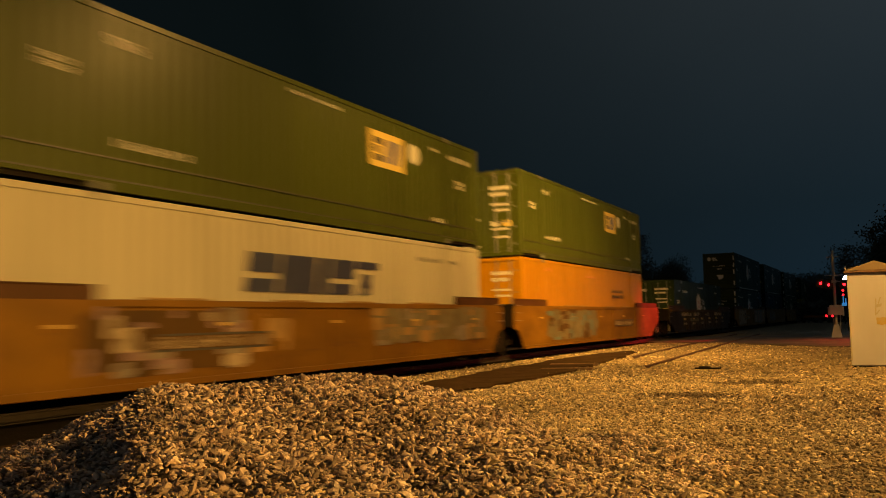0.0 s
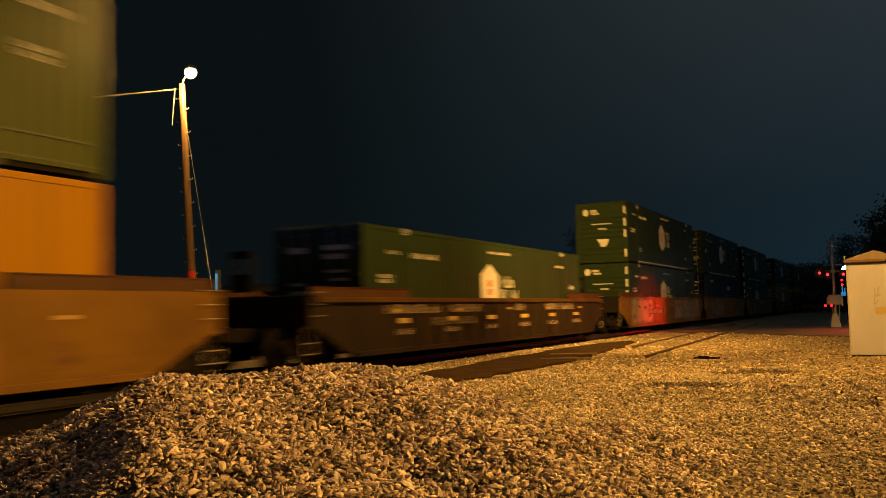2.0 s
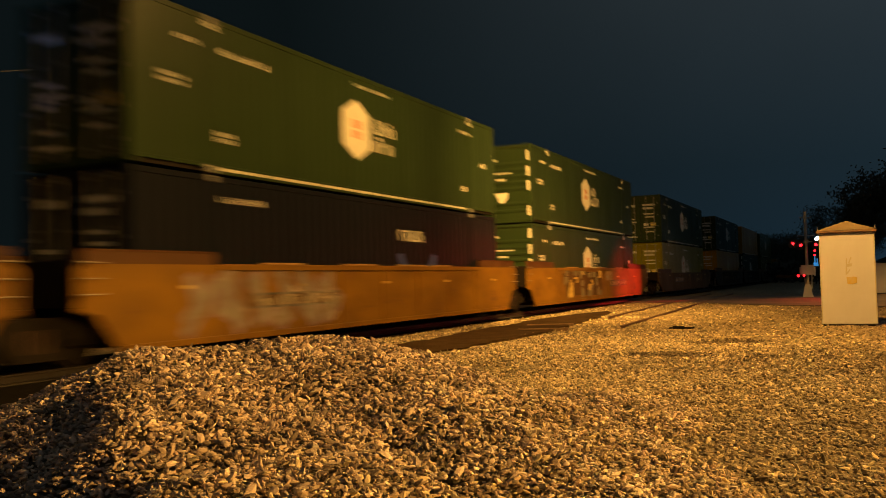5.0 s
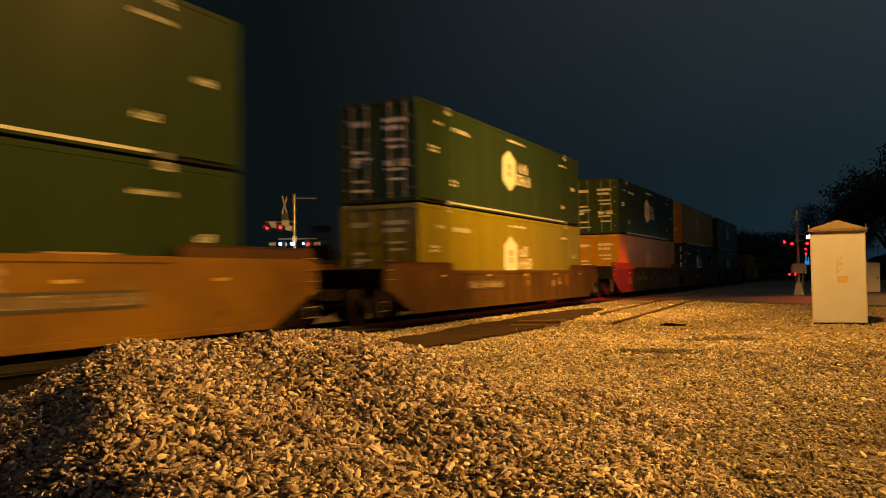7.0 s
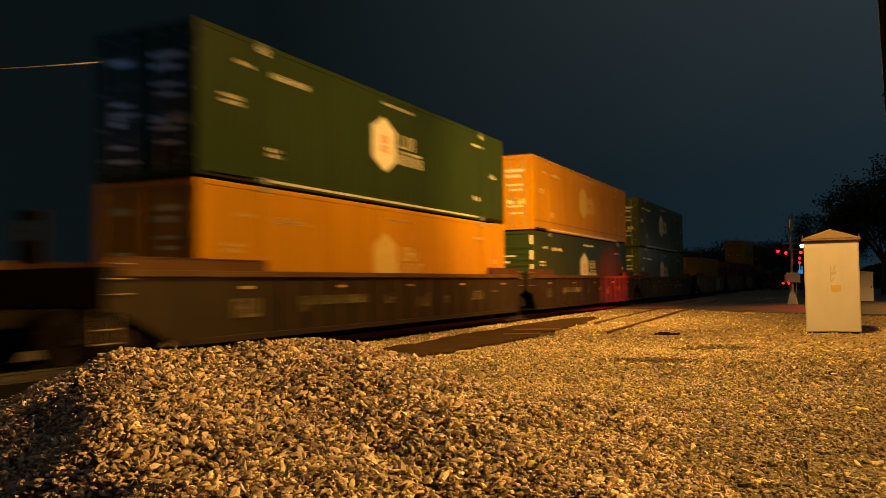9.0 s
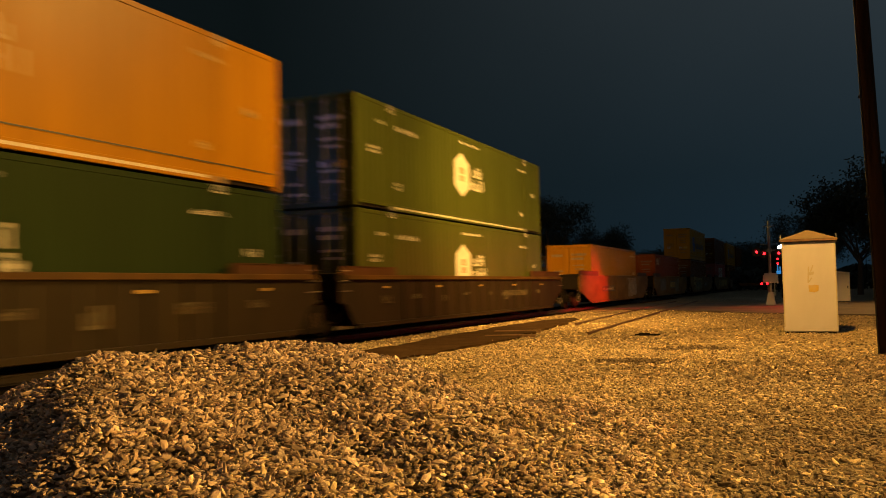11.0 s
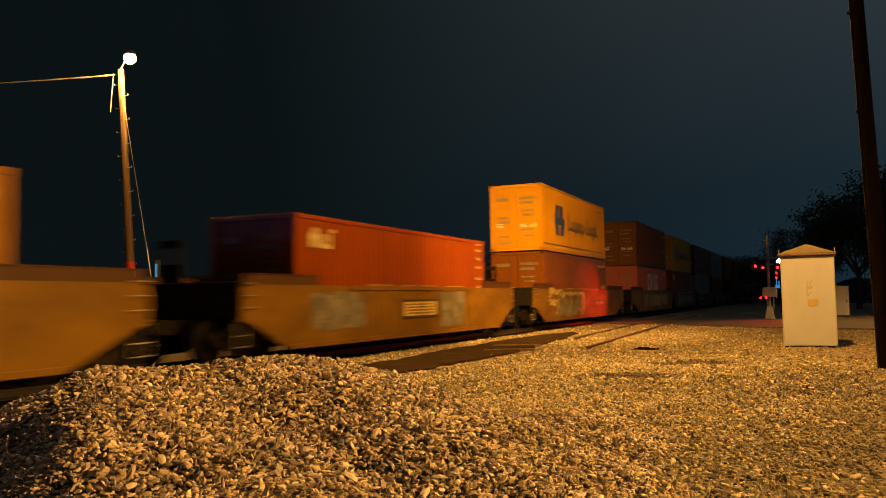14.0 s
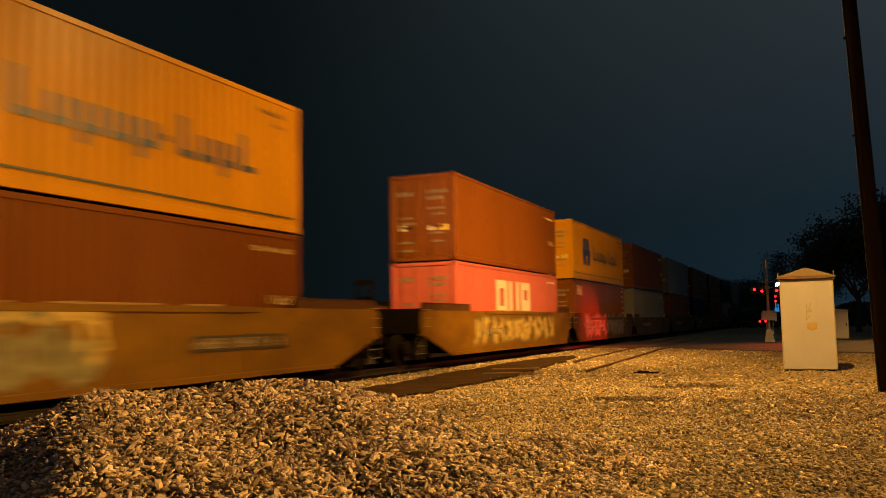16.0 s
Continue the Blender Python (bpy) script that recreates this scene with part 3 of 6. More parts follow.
def yard_stones(x0, x1, y0, y1, density, size, subdivided, seed, name):
    rng = np.random.default_rng(seed)
    n = int((x1 - x0) * (y1 - y0) * density)
    p = np.stack([rng.uniform(x0, x1, n), rng.uniform(y0, y1, n)], 1)
    keep = (heap(p[:, 0], p[:, 1]) < 0.05) & ~in_strip(p[:, 0] + rng.normal(0, 0.09, n), p[:, 1] + rng.normal(0, 0.25, n))
    bare = np.array([noise.noise((x * 0.5, y * 0.5, 4.0)) for x, y in p])
    keep &= rng.uniform(-0.25, 1.0, n) > bare * 1.1 - 0.12
    keep &= rng.random(n) < np.interp(p[:, 0], [-2.5, 0.5, 3.5], [1.0, 0.88, 0.75])
    keep &= (p[:, 0] < 0.12 * p[:, 1] + 0.9) | (rng.random(n) < 0.2)
    bald = np.zeros(n, bool)
    for cx, cy, rx, ry in BARE:
        patch = ((p[:, 0] - cx) / rx) ** 2 + ((p[:, 1] - cy) / ry) ** 2 < rng.uniform(0.2, 1.5, n)
        keep &= ~patch | (rng.random(n) < 0.85)
        bald |= patch
    keep &= p[:, 1] < np.interp(p[:, 0], [-16, -10, -6.5, -2.5, 2, 9], [46.2, 45.4, 42.8, 38.6, 36, 33.5])
    keep &= (p[:, 1] < 18.2) | (rng.random(n) < np.interp(p[:, 0], [-6.0, -3.0, -1.0], [1.0, 0.8, 0.5]))
    p, bald = p[keep], bald[keep]
    z = np.array([swell(x, y) for x, y in p])
    s = rng.lognormal(np.log(size), 0.3, len(p)).clip(size * 0.5, size * 2)
    p = np.column_stack([p, z + s * rng.uniform(0.0, 0.35, len(p))])
    # trodden, dirtier stone towards the road side of the yard
    dirty = rng.random(len(p)) < np.interp(p[:, 0] + 1.2 * np.sin(p[:, 1] * 0.9), [-3.0, 1.5], [0.08, 0.92])
    dirty |= rng.random(len(p)) < np.interp(p[:, 1], [18.0, 22.0], [0.0, 0.8])
    dirty &= ~bald
    for pick, m, words in ((~dirty & ~bald, STONE, "loose pale crushed limestone lying on the yard"), (dirty, DIRTY_STONE, "loose dirty brown stones lying on the yard"),
                           (bald, MUD_SHADE_STONE, "dark muddy stones in worn hollows of the yard")):
        if not pick.any():
            continue
        tagged(scatter(name, p[pick], s[pick], m, subdivided, seed, 0.66, 0.70), words, "gravel", kind="stuff")


yard_stones(-7.2, 3.6, 5.0, 12.5, 820, 0.0180, True, 21, "yard_gravel")
yard_stones(-10.95, 4.5, 12.5, 19.0, 540, 0.0210, False, 22, "yard_gravel")
yard_stones(-10.95, 5.5, 19.0, 28.0, 220, 0.0225, False, 23, "yard_gravel")
yard_stones(-10.95, 6.5, 28.0, 44.0, 110, 0.024, False, 24, "yard_gravel")

# ---------------------------------------------------------------- the train
# All units are built as they stand at the start and glide towards the camera along the track.
C53, C40 = (16.15, 2.59), (12.19, 2.44)
LOW, HIGH = 0.62, 3.575
movers, wheelsets = [], []


def travelled(t):
    return 16.866 * t - 0.0359 * t * t


def corrugated(bm, a0, a1, z0, z1, out, depth, pitch, sign, along="y"):
    """A folded sheet: waves along one axis, facing sign on the other."""
    n = max(2, round((a1 - a0) / pitch))
    p = (a1 - a0) / n
    line = []
    for k in range(n):
        s = a0 + k * p
        line += [(s, 0), (s + 0.36 * p, 0), (s + 0.5 * p, 1), (s + 0.86 * p, 1)]
    line.append((a1, 0))
    rows = []
    for s, d in line:
        o = sign * (out - d * depth)
        rows.append([bm.verts.new((o, s, z) if along == "y" else (s, o, z)) for z in (z0, z1)])
    for r, q in zip(rows, rows[1:]):
        bm.faces.new((r[0], q[0], q[1], r[1]))


def mark(parent, name, y0, y1, z0, z1, out, material, thick=0.005, slant=0.0, label=""):
    bm = B()
    prism(bm, [(y0, z0), (y1, z0), (y1 + slant, z1), (y0 + slant, z1)], "x", out + 0.002, out + 0.002 + thick)
    return part(name, bm, material, parent, label)


def text_bars(parent, y0, y1, z0, z1, out, material, seed, name="lettering"):
    """Unreadable writing: narrow upright bars, some joined by a cross bar, as one part."""
    rng = random.Random(seed)
    bm = B()
    h = z1 - z0
    y, w = y0, h * 0.17
    while y + w < y1:
        if rng.random() > 0.10:
            cut = h * rng.choice((0, 0, 0.3))
            box(bm, out + 0.002, out + 0.006, y, y + w, z0, z1 - cut)
            if y + 3.1 * w < y1 and rng.random() < 0.55:
                zc = z0 + h * rng.choice((0.0, 0.42, 0.82))
                box(bm, out + 0.0022, out + 0.0062, y + w, y + 2.6 * w, zc, zc + h * 0.17)
        y += w * rng.choice((2.6, 2.6, 3.2))
    return tagged(part(name, bm, material, parent), kind="stuff")


def end_bars(parent, x0, x1, z0, z1, out, material, name="lettering"):
    bm = B()
    n = max(1, round((x1 - x0) / ((z1 - z0) * 0.8)))
    w = (x1 - x0) / n
    for k in range(n):
        box(bm, x0 + k * w, x0 + (k + 0.78) * w, out - 0.006, out - 0.002, z0, z1)
    return tagged(part(name, bm, material, parent), kind="stuff")


def hexagon(cy, cz, ry, rz):
    return [(cy, cz - rz), (cy + ry, cz - rz * 0.55), (cy + ry, cz + rz * 0.55), (cy, cz + rz), (cy - ry, cz + rz * 0.55), (cy - ry, cz - rz * 0.55)]


def container(S, size, level, material, label, near="doors", livery=None, rail_mat=None, seed=0):
    L, W = size
    z0 = LOW if level == 0 else HIGH
    ob = thing("shipping_container", (TRACK_X, S, z0), label, "container", "containers on the train")
    h, hw, rng = (2.9 if level == 0 else 2.98), W / 2, random.Random(seed * 7 + level)
    deep = {"hex": 0.004, "arc": 0.01, "orange": 0.01}.get(livery, 0.016) if L > 13 else 0.026
    for sign, nm in ((1, "side_panel"), (-1, "side_panel")):
        bm = B()
        corrugated(bm, 0.10, L - 0.10, 0.16, h - 0.10, hw - 0.012, deep, 0.30 if L > 13 else 0.28, sign)
        part(nm, bm, material, ob)
        bm = B()
        box(bm, sign * hw - 0.06 * (sign > 0), sign * hw + 0.06 * (sign < 0), 0.1, L - 0.1, h - 0.11, h, 0.008)
        part("top_rail", bm, material, ob)
        bm = B()
        step = 1.86 if L > 13 else 0.1
        box(bm, sign * hw - 0.08 * (sign > 0), sign * hw + 0.08 * (sign < 0), step, L - step, 0.0, 0.17, 0.008)
        part("bottom_rail", bm, rail_mat or material, ob)
        if L > 13:
            for ya, yb in ((0.1, step - 0.002), (L - step + 0.002, L - 0.1)):
                bm = B()
                box(bm, sign * hw - 0.08 * (sign > 0), sign * hw + 0.08 * (sign < 0), ya, yb, 0.095, 0.17, 0.006)
                part("end_rail", bm, rail_mat or material, ob)
                # near-black strip set back in the recess below the end rail
                bm = B()
                box(bm, sign * (hw - 0.06) - 0.02, sign * (hw - 0.06) + 0.02, ya, yb, 0.015, 0.093)
                part("dark_inset", bm, STEEL_DARK, ob)
    bm = B()
    box(bm, -0.09, 0.09, -0.09, 0.09, 0, h, 0.012)
    post = mesh_of("corner_post", bm, material)
    bm = B()
    box(bm, -0.1, 0.1, -0.1, 0.1, -0.005, 0.12, 0.01)
    cast = mesh_of("corner_casting", bm, material if L < 13 else GREY)
    for x in (-hw + 0.09, hw - 0.09):
        for y in (0.09, L - 0.09):
            p = part("corner_post", post, None, ob)
            p.location = (x, y, 0)
        for y in ((0.1, L - 0.1) if L < 13 else (2.05, L - 2.05)):
            for z in (0.0, h - 0.112):
                p = part("corner_casting", cast, None, ob)
                p.location = (x - math.copysign(0.005, -x), y, z)
    if level:
        bm = B()
        box(bm, -0.07, 0.07, -0.07, 0.07, -0.053, 0.0, 0.01)
        lock = mesh_of("stacking_lock", bm, STEEL_DARK)
        for x in (-hw + 0.12, hw - 0.12):
            for y in ((0.12, L - 0.12) if L < 13 else (2.05, L - 2.05)):
                p = part("stacking_lock", lock, None, ob)
                p.location = (x, y, 0)
    if L > 13:
        for y in (2.05, L - 2.05):
            bm = B()
            box(bm, hw - 0.03, hw + 0.002, y - 0.09, y + 0.09, 0.12, h - 0.11)
            part("lift_post", bm, material, ob)
    bm = B()
    corrugated(bm, 0.1, L - 0.1, -hw + 0.06, hw - 0.06, h - 0.03, 0.02, 0.4, 1)
    for v in bm.verts:
        v.co = Vector((v.co.z, v.co.y, v.co.x))
    part("roof_panel", bm, material, ob)
    bm = B()
    box(bm, -hw + 0.08, hw - 0.08, 0.1, L - 0.1, 0.04, 0.14)
    part("floor", bm, STEEL_DARK, ob)
    bm = B()
    box(bm, -hw + 0.18, hw - 0.18, L - 0.09, L - 0.04, 0.1, h - 0.05)
    box(bm, -hw + 0.18, hw - 0.18, L - 0.11, L - 0.02, h - 0.12, h - 0.01)
    part("rear_wall", bm, material, ob)
    # the end towards the yard's near side
    bm = B()
    box(bm, -hw + 0.18, hw - 0.18, 0.02, 0.12, h - 0.13, h - 0.005, 0.01)
    part("end_header", bm, material, ob)
    bm = B()
    box(bm, -hw + 0.18, hw - 0.18, 0.02, 0.12, 0.0, 0.14, 0.01)
    part("end_sill", bm, material, ob)
    if near == "doors":
        for side in (-1, 1):
            bm = B()
            xa, xb = sorted((side * 0.012, side * (hw - 0.185)))
            box(bm, xa, xb, 0.05, 0.10, 0.15, h - 0.14, 0.006)
            door = part("door", bm, material, ob)
            bm = B()
            prism(bm, [(xa + 0.06, -0.13), (xb - 0.06, -0.13), (xb - 0.08, 0.13), (xa + 0.08, 0.13)], "y", 0.035, 0.0495)
            rib = mesh_of("door_rib", bm, material)
            for z in np.linspace(0.45, h - 0.5, 5):
                part("door_rib", rib, None, door).location = (0, 0, z)
            for k in (0.33, 0.78):
                bm = B()
                x = side * (hw - 0.18) * k
                tube(bm, (x, 0.012, 0.1), (x, 0.012, h - 0.08), 0.019, sides=7)
                for z in (0.25, 0.75, 1.25, 1.85, 2.4, h - 0.2):
                    box(bm, x - 0.034, x + 0.034, -0.008, 0.036, z - 0.022, z + 0.022)
                box(bm, x - 0.02, x + 0.36 * (1 if k < 0.5 else -1) * side, -0.012, 0.004, 1.15, 1.19) if side * (1 if k < 0.5 else -1) > 0 else box(bm, x - 0.36, x + 0.02, -0.012, 0.004, 1.15, 1.19)
                part("locking_bar", bm, ROD if L > 13 else material, door, "galvanised locking bar" if L > 13 else "painted locking bar")
            for z in (0.4, 1.0, 1.7, 2.45):
                bm = B()
                box(bm, side * (hw - 0.19) - 0.05, side * (hw - 0.19) + 0.05, 0.01, 0.05, z - 0.035, z + 0.035)
                part("hinge", bm, ROD if L > 13 else material, door)
        m = MARK_WHITE if L > 13 else SPRAY_GREY
        end_bars(ob, 0.16, 0.95, 2.3, 2.42, 0.035, m)
        end_bars(ob, 0.16, 0.8, 2.08, 2.2, 0.035, m)
        end_bars(ob, -0.95, -0.3, 2.25, 2.4, 0.035, m)
        for k, z in enumerate((1.75, 1.55, 0.9, 0.62)):
            end_bars(ob, 0.2 + 0.1 * (k % 2), 0.85, z, z + 0.07, 0.035, m)
            end_bars(ob, -0.9, -0.35 + 0.1 * (k % 2), z - 0.3, z - 0.22, 0.035, m)
        bm = B()
        box(bm, 0.62, 0.95, 0.028, 0.034, 1.02, 1.22)
        part("placard", bm, MARK_YELLOW, ob, "yellow placard")
        bm = B()
        box(bm, -0.9, -0.62, 0.028, 0.034, 1.05, 1.24)
        part("placard", bm, MARK_WHITE, ob, "white placard")
        bm = B()
        box(bm, 0.2, 0.48, 0.028, 0.034, 1.04, 1.2)
        part("placard", bm, MARK_WHITE, ob, "white placard")
    else:
        bm = B()
        box(bm, -hw + 0.17, hw - 0.17, 0.07, 0.11, 0.12, h - 0.1)
        part("front_wall", bm, material, ob)
        for z in (0.45, 0.72, 1.28, 1.52, 1.76, 2.0, 2.24):
            bm = B()
            prism(bm, [(0.075, z - 0.075), (0.028, z - 0.035), (0.028, z + 0.035), (0.075, z + 0.075)], "x", -hw + 0.18, hw - 0.18)
            part("rib", bm, material, ob)
        bm = B()
        prism(bm, [(-0.78 + 0.15 * math.cos(a), 2.5 + 0.17 * math.sin(a)) for a in np.linspace(0, 2 * math.pi, 13)[:-1]], "y", 0.058, 0.066)
        part("emblem", bm, MARK_WHITE, ob)
        end_bars(ob, -0.55, -0.2, 2.5, 2.62, 0.066, MARK_WHITE)
        end_bars(ob, -0.5, -0.1, 2.38, 2.47, 0.066, MARK_WHITE)
        end_bars(ob, -0.5, 0.5, 1.88, 1.93, 0.066, MARK_WHITE)
        end_bars(ob, -0.15, 0.25, 1.62, 1.7, 0.066, MARK_WHITE)
        bm = B()
        prism(bm, [(-0.25, 1.15), (0.35, 1.15), (0.3, 0.95), (0.1, 0.72), (-0.05, 0.72), (-0.1, 0.95)], "y", 0.06, 0.068)
        part("placard", bm, MARK_WHITE, ob, "white placard")
        for z in (0.25, 1.2, 1.75, 2.35):
            bm = B()
            box(bm, hw - 0.16, hw - 0.06, -0.006, -0.002, z, z + 0.36)
            part("reflector", bm, MARK_WHITE, ob)
    o = hw - 0.004
    if livery == "hex":
        tone = MARK_DIM if material is ORANGE else MARK_WHITE
        d = 0.0 if level else -0.14
        bm = B()
        prism(bm, hexagon(7.30, 1.60 + d, 0.64, 0.74), "x", o + 0.002, o + 0.007)
        part("emblem", bm, tone, ob, "pale hexagonal emblem")
        for a, b in ((7.12, 7.27), (7.33, 7.48)):
            for c, e in ((1.38, 1.57), (1.63, 1.84)):
                mark(ob, "emblem_square", a, b, c + d, e + d, o + 0.006, MARK_RED if material is not ORANGE else tone)
        text_bars(ob, 8.23, 9.23, 1.62 + d, 2.00 + d, o, tone, seed + 1, "logotype")
        text_bars(ob, 8.08, 9.53, 1.16 + d, 1.56 + d, o, tone, seed + 2, "logotype")
        text_bars(ob, 2.35, 3.75, 2.30 + d, 2.44 + d, o, tone, seed + 3)
        text_bars(ob, 1.15, 1.7, 2.36 + d, 2.46 + d, o, tone, seed + 4)
        for z in (1.5, 1.62):
            text_bars(ob, 0.72, 1.35, z, z + 0.09, o, tone, seed + 5)
            text_bars(ob, 2.2, 2.7, z - 0.9, z - 0.81, o, tone, seed + 6)
        text_bars(ob, 7.2, 9.0, 2.66 + d, 2.75 + d, o, tone, seed + 7)
        text_bars(ob, 13.3, 14.3, 2.42 + d, 2.52 + d, o, tone, seed + 8)
        text_bars(ob, 14.9, 15.4, 1.5, 1.66, o, tone, seed + 9)
        text_bars(ob, 13.4, 13.9, 0.62, 0.78, o, tone, seed + 10)
        bm = B()
        for k in range(25):
            box(bm, hw + 0.0005, hw + 0.004, 2.3 + 0.46 * k, 2.3 + 0.46 * k + 0.36, 0.06, 0.115)
        tagged(part("reflective_strip", bm, MARK_WHITE, ob), kind="stuff")
        if material is ORANGE:
            mark(ob, "seam", 0.2, L - 0.2, 0.36, 0.385, o, MARK_DARK)
        text_bars(ob, 1.86, 2.24, 2.74, 2.9, o + 0.008, tone, seed + 11)
        text_bars(ob, L - 2.24, L - 1.86, 2.74, 2.9, o + 0.008, tone, seed + 12)
        text_bars(ob, 1.9, 2.2, 0.02, 0.14, o + 0.008, tone, seed + 13)
    elif livery == "panel":
        bm = B()
        box(bm, o + 0.002, o + 0.006, 10.0, 11.68, 1.63, 2.52)
        part("emblem", bm, MARK_YELLOW, ob, "yellow logo panel")
        for a, b, c, d in ((10.2, 10.62, 2.2, 2.36), (10.2, 10.62, 1.78, 1.94), (10.2, 10.45, 1.98, 2.16)):
            mark(ob, "emblem_bar", a, b, c, d, o + 0.005, MARK_DARK)
        for a, b, s in ((10.72, 10.88, 0.14), (11.0, 11.16, 0.12), (11.28, 11.42, 0.05)):
            mark(ob, "emblem_bar", a, b, 1.78, 2.36, o + 0.005, MARK_BLUE, slant=s)
        bm = B()
        prism(bm, [(12.2 + 0.27 * math.cos(a), 2.22 + 0.27 * math.sin(a)) for a in np.linspace(0, 2 * math.pi, 17)[:-1]], "x", o + 0.002, o + 0.006)
        part("roundel", bm, MARK_WHITE, ob)
        text_bars(ob, 6.9, 8.8, 2.68, 2.76, o, MARK_WHITE, seed + 1)
        text_bars(ob, 2.2, 2.9, 2.36, 2.54, o, MARK_WHITE, seed + 2)
        text_bars(ob, 14.2, 15.6, 2.40, 2.54, o, MARK_WHITE, seed + 3)
        text_bars(ob, 13.1, 13.6, 2.5, 2.6, o, MARK_WHITE, seed + 4)
        for z in (1.62, 1.75):
            text_bars(ob, 14.6, 15.2, z, z + 0.1, o, MARK_WHITE, seed + 5)
            text_bars(ob, 0.9, 1.5, z + 0.1, z + 0.2, o, MARK_WHITE, seed + 6)
        text_bars(ob, 2.4, 4.0, 0.72, 0.86, o, MARK_WHITE, seed + 7)
        text_bars(ob, 13.2, 14.0, 0.55, 0.66, o, MARK_WHITE, seed + 8)
        for z in (0.17, 0.52):
            mark(ob, "seam", 0.2, L - 0.2, z, z + 0.025, o, MARK_DARK)
    elif livery == "blocks":
        y = 5.45
        for w, gap in ((0.95, 0.34), (1.2, 0.0), (0.42, 0.0), (0.88, 0.30), (0.95, 0.62)):
            # plain slanted blocks, some of them split by a pale slot
            s, lo, hi = 0.16, 1.42, 2.20
            for c0, c1 in ((0.0, gap or 1.0), ((gap or 1.0) + 0.16, 1.0)):
                if c1 - c0 > 0.05:
                    bm = B()
                    k0, k1 = (0.3, 0.7) if gap == 0.62 and c0 == 0 else (0.0, 1.0)
                    prism(bm, [(y + k0 * w + s * c0, lo + (hi - lo) * c0), (y + k1 * w + s * c0, lo + (hi - lo) * c0), (y + k1 * w + s * c1, lo + (hi - lo) * c1), (y + k0 * w + s * c1, lo + (hi - lo) * c1)],
                          "x", o + 0.002, o + 0.007)
                    part("logotype_block", bm, MARK_NAVY, ob)
            y += w + 0.09
        text_bars(ob, 12.3, 13.7, 2.36, 2.48, o, GREY, seed)
        text_bars(ob, 14.2, 14.6, 2.36, 2.46, o, GREY, seed + 3)
    elif livery == "orange":
        text_bars(ob, 10.7, 12.6, 1.86, 2.0, o, MARK_DARK, seed)
        text_bars(ob, 10.7, 12.6, 1.62, 1.78, o, MARK_DARK, seed + 1)
        text_bars(ob, 7.0, 8.4, 2.42, 2.5, o, MARK_RED, seed + 2)
        text_bars(ob, 2.2, 2.9, 2.5, 2.62, o, MARK_RED, seed + 4)
    elif livery == "liner":
        bm = B()
        for y0, y1, c, d, s in ((2.0, 2.5, 1.5, 2.2, 0.25), (2.75, 3.35, 1.5, 2.2, 0.1), (2.2, 2.75, 0.8, 1.5, -0.2), (2.9, 3.5, 0.8, 1.42, 0.15), (2.3, 3.7, 1.3, 1.62, 0)):
            prism(bm, [(y0, c), (y1, c), (y1 + s, d), (y0 + s, d)], "x", o + 0.002, o + 0.002 + 0.004 + 0.0005 * y0)
        part("emblem", bm, MARK_BLUE, ob, "dark blue flag emblem")
        bm = B()
        y = 4.35
        for k, (w, hgt, drop) in enumerate(((0.5, 0.78, 0), (0.5, 0.5, 0), (0.5, 0.5, 0.22), (0.5, 0.5, 0), (0.5, 0.5, 0.22), (0.28, 0.12, -0.2), (0.42, 0.78, 0), (0.5, 0.5, 0), (0.48, 0.5, 0.22), (0.5, 0.78, 0))):
            b0 = 1.14 - drop
            bm = B()
            box(bm, o + 0.002, o + 0.006, y, y + 0.15, b0, 1.14 + hgt if drop >= 0 else b0 + hgt)
            if w > 0.3:
                box(bm, o + 0.0022, o + 0.0062, y + 0.15, y + w, 1.14, 1.28)
                if hgt < 0.7:
                    box(bm, o + 0.0022, o + 0.0062, y + w - 0.14, y + w, 1.28, 1.14 + hgt)
            part("logotype_block", bm, MARK_NAVY, ob)
            y += w + 0.16
        mark(ob, "stripe", 0.2, L - 0.2, 0.30, 0.34, o, MARK_DARK)
        text_bars(ob, 10.6, 11.6, 2.55, 2.66, o, MARK_DARK, seed)
        text_bars(ob, 11.1, 11.6, 2.3, 2.4, o, MARK_DARK, seed + 1)
    elif livery == "big":
        for y0, w, slot in ((3.9, 1.25, 0.34), (5.4, 1.2, 0.0), (6.85, 1.2, 0.6)):
            bm = B()
            box(bm, o + 0.002, o + 0.006, y0, y0 + 0.36, 1.1, 2.42)
            box(bm, o + 0.002, o + 0.006, y0 + w - 0.36, y0 + w, 1.1, 2.42)
            if slot:
                box(bm, o + 0.0022, o + 0.0062, y0 + 0.36, y0 + w - 0.36, 1.1, 1.1 + slot)
                box(bm, o + 0.0022, o + 0.0062, y0 + 0.36, y0 + w - 0.36, 2.42 - 0.3, 2.42)
            part("logotype_block", bm, MARK_WHITE, ob)
        text_bars(ob, 10.6, 11.8, 2.5, 2.6, o, MARK_WHITE, seed)
    elif livery == "small":
        text_bars(ob, 0.6, 1.8, 2.12, 2.62, o, MARK_CREAM, seed, "logotype")
        text_bars(ob, 0.72, 1.75, 2.16, 2.58, o, MARK_CREAM, seed + 9, "logotype")
        for z in (2.5, 2.2, 1.9, 1.5, 1.2):
            text_bars(ob, L - 0.85, L - 0.3, z, z + 0.1, o, MARK_CREAM, seed + 2)
        text_bars(ob, L - 0.8, L - 0.2, 2.72, 2.78, o, MARK_CREAM, seed + 3)
    elif livery == "arc":
        bm = B()
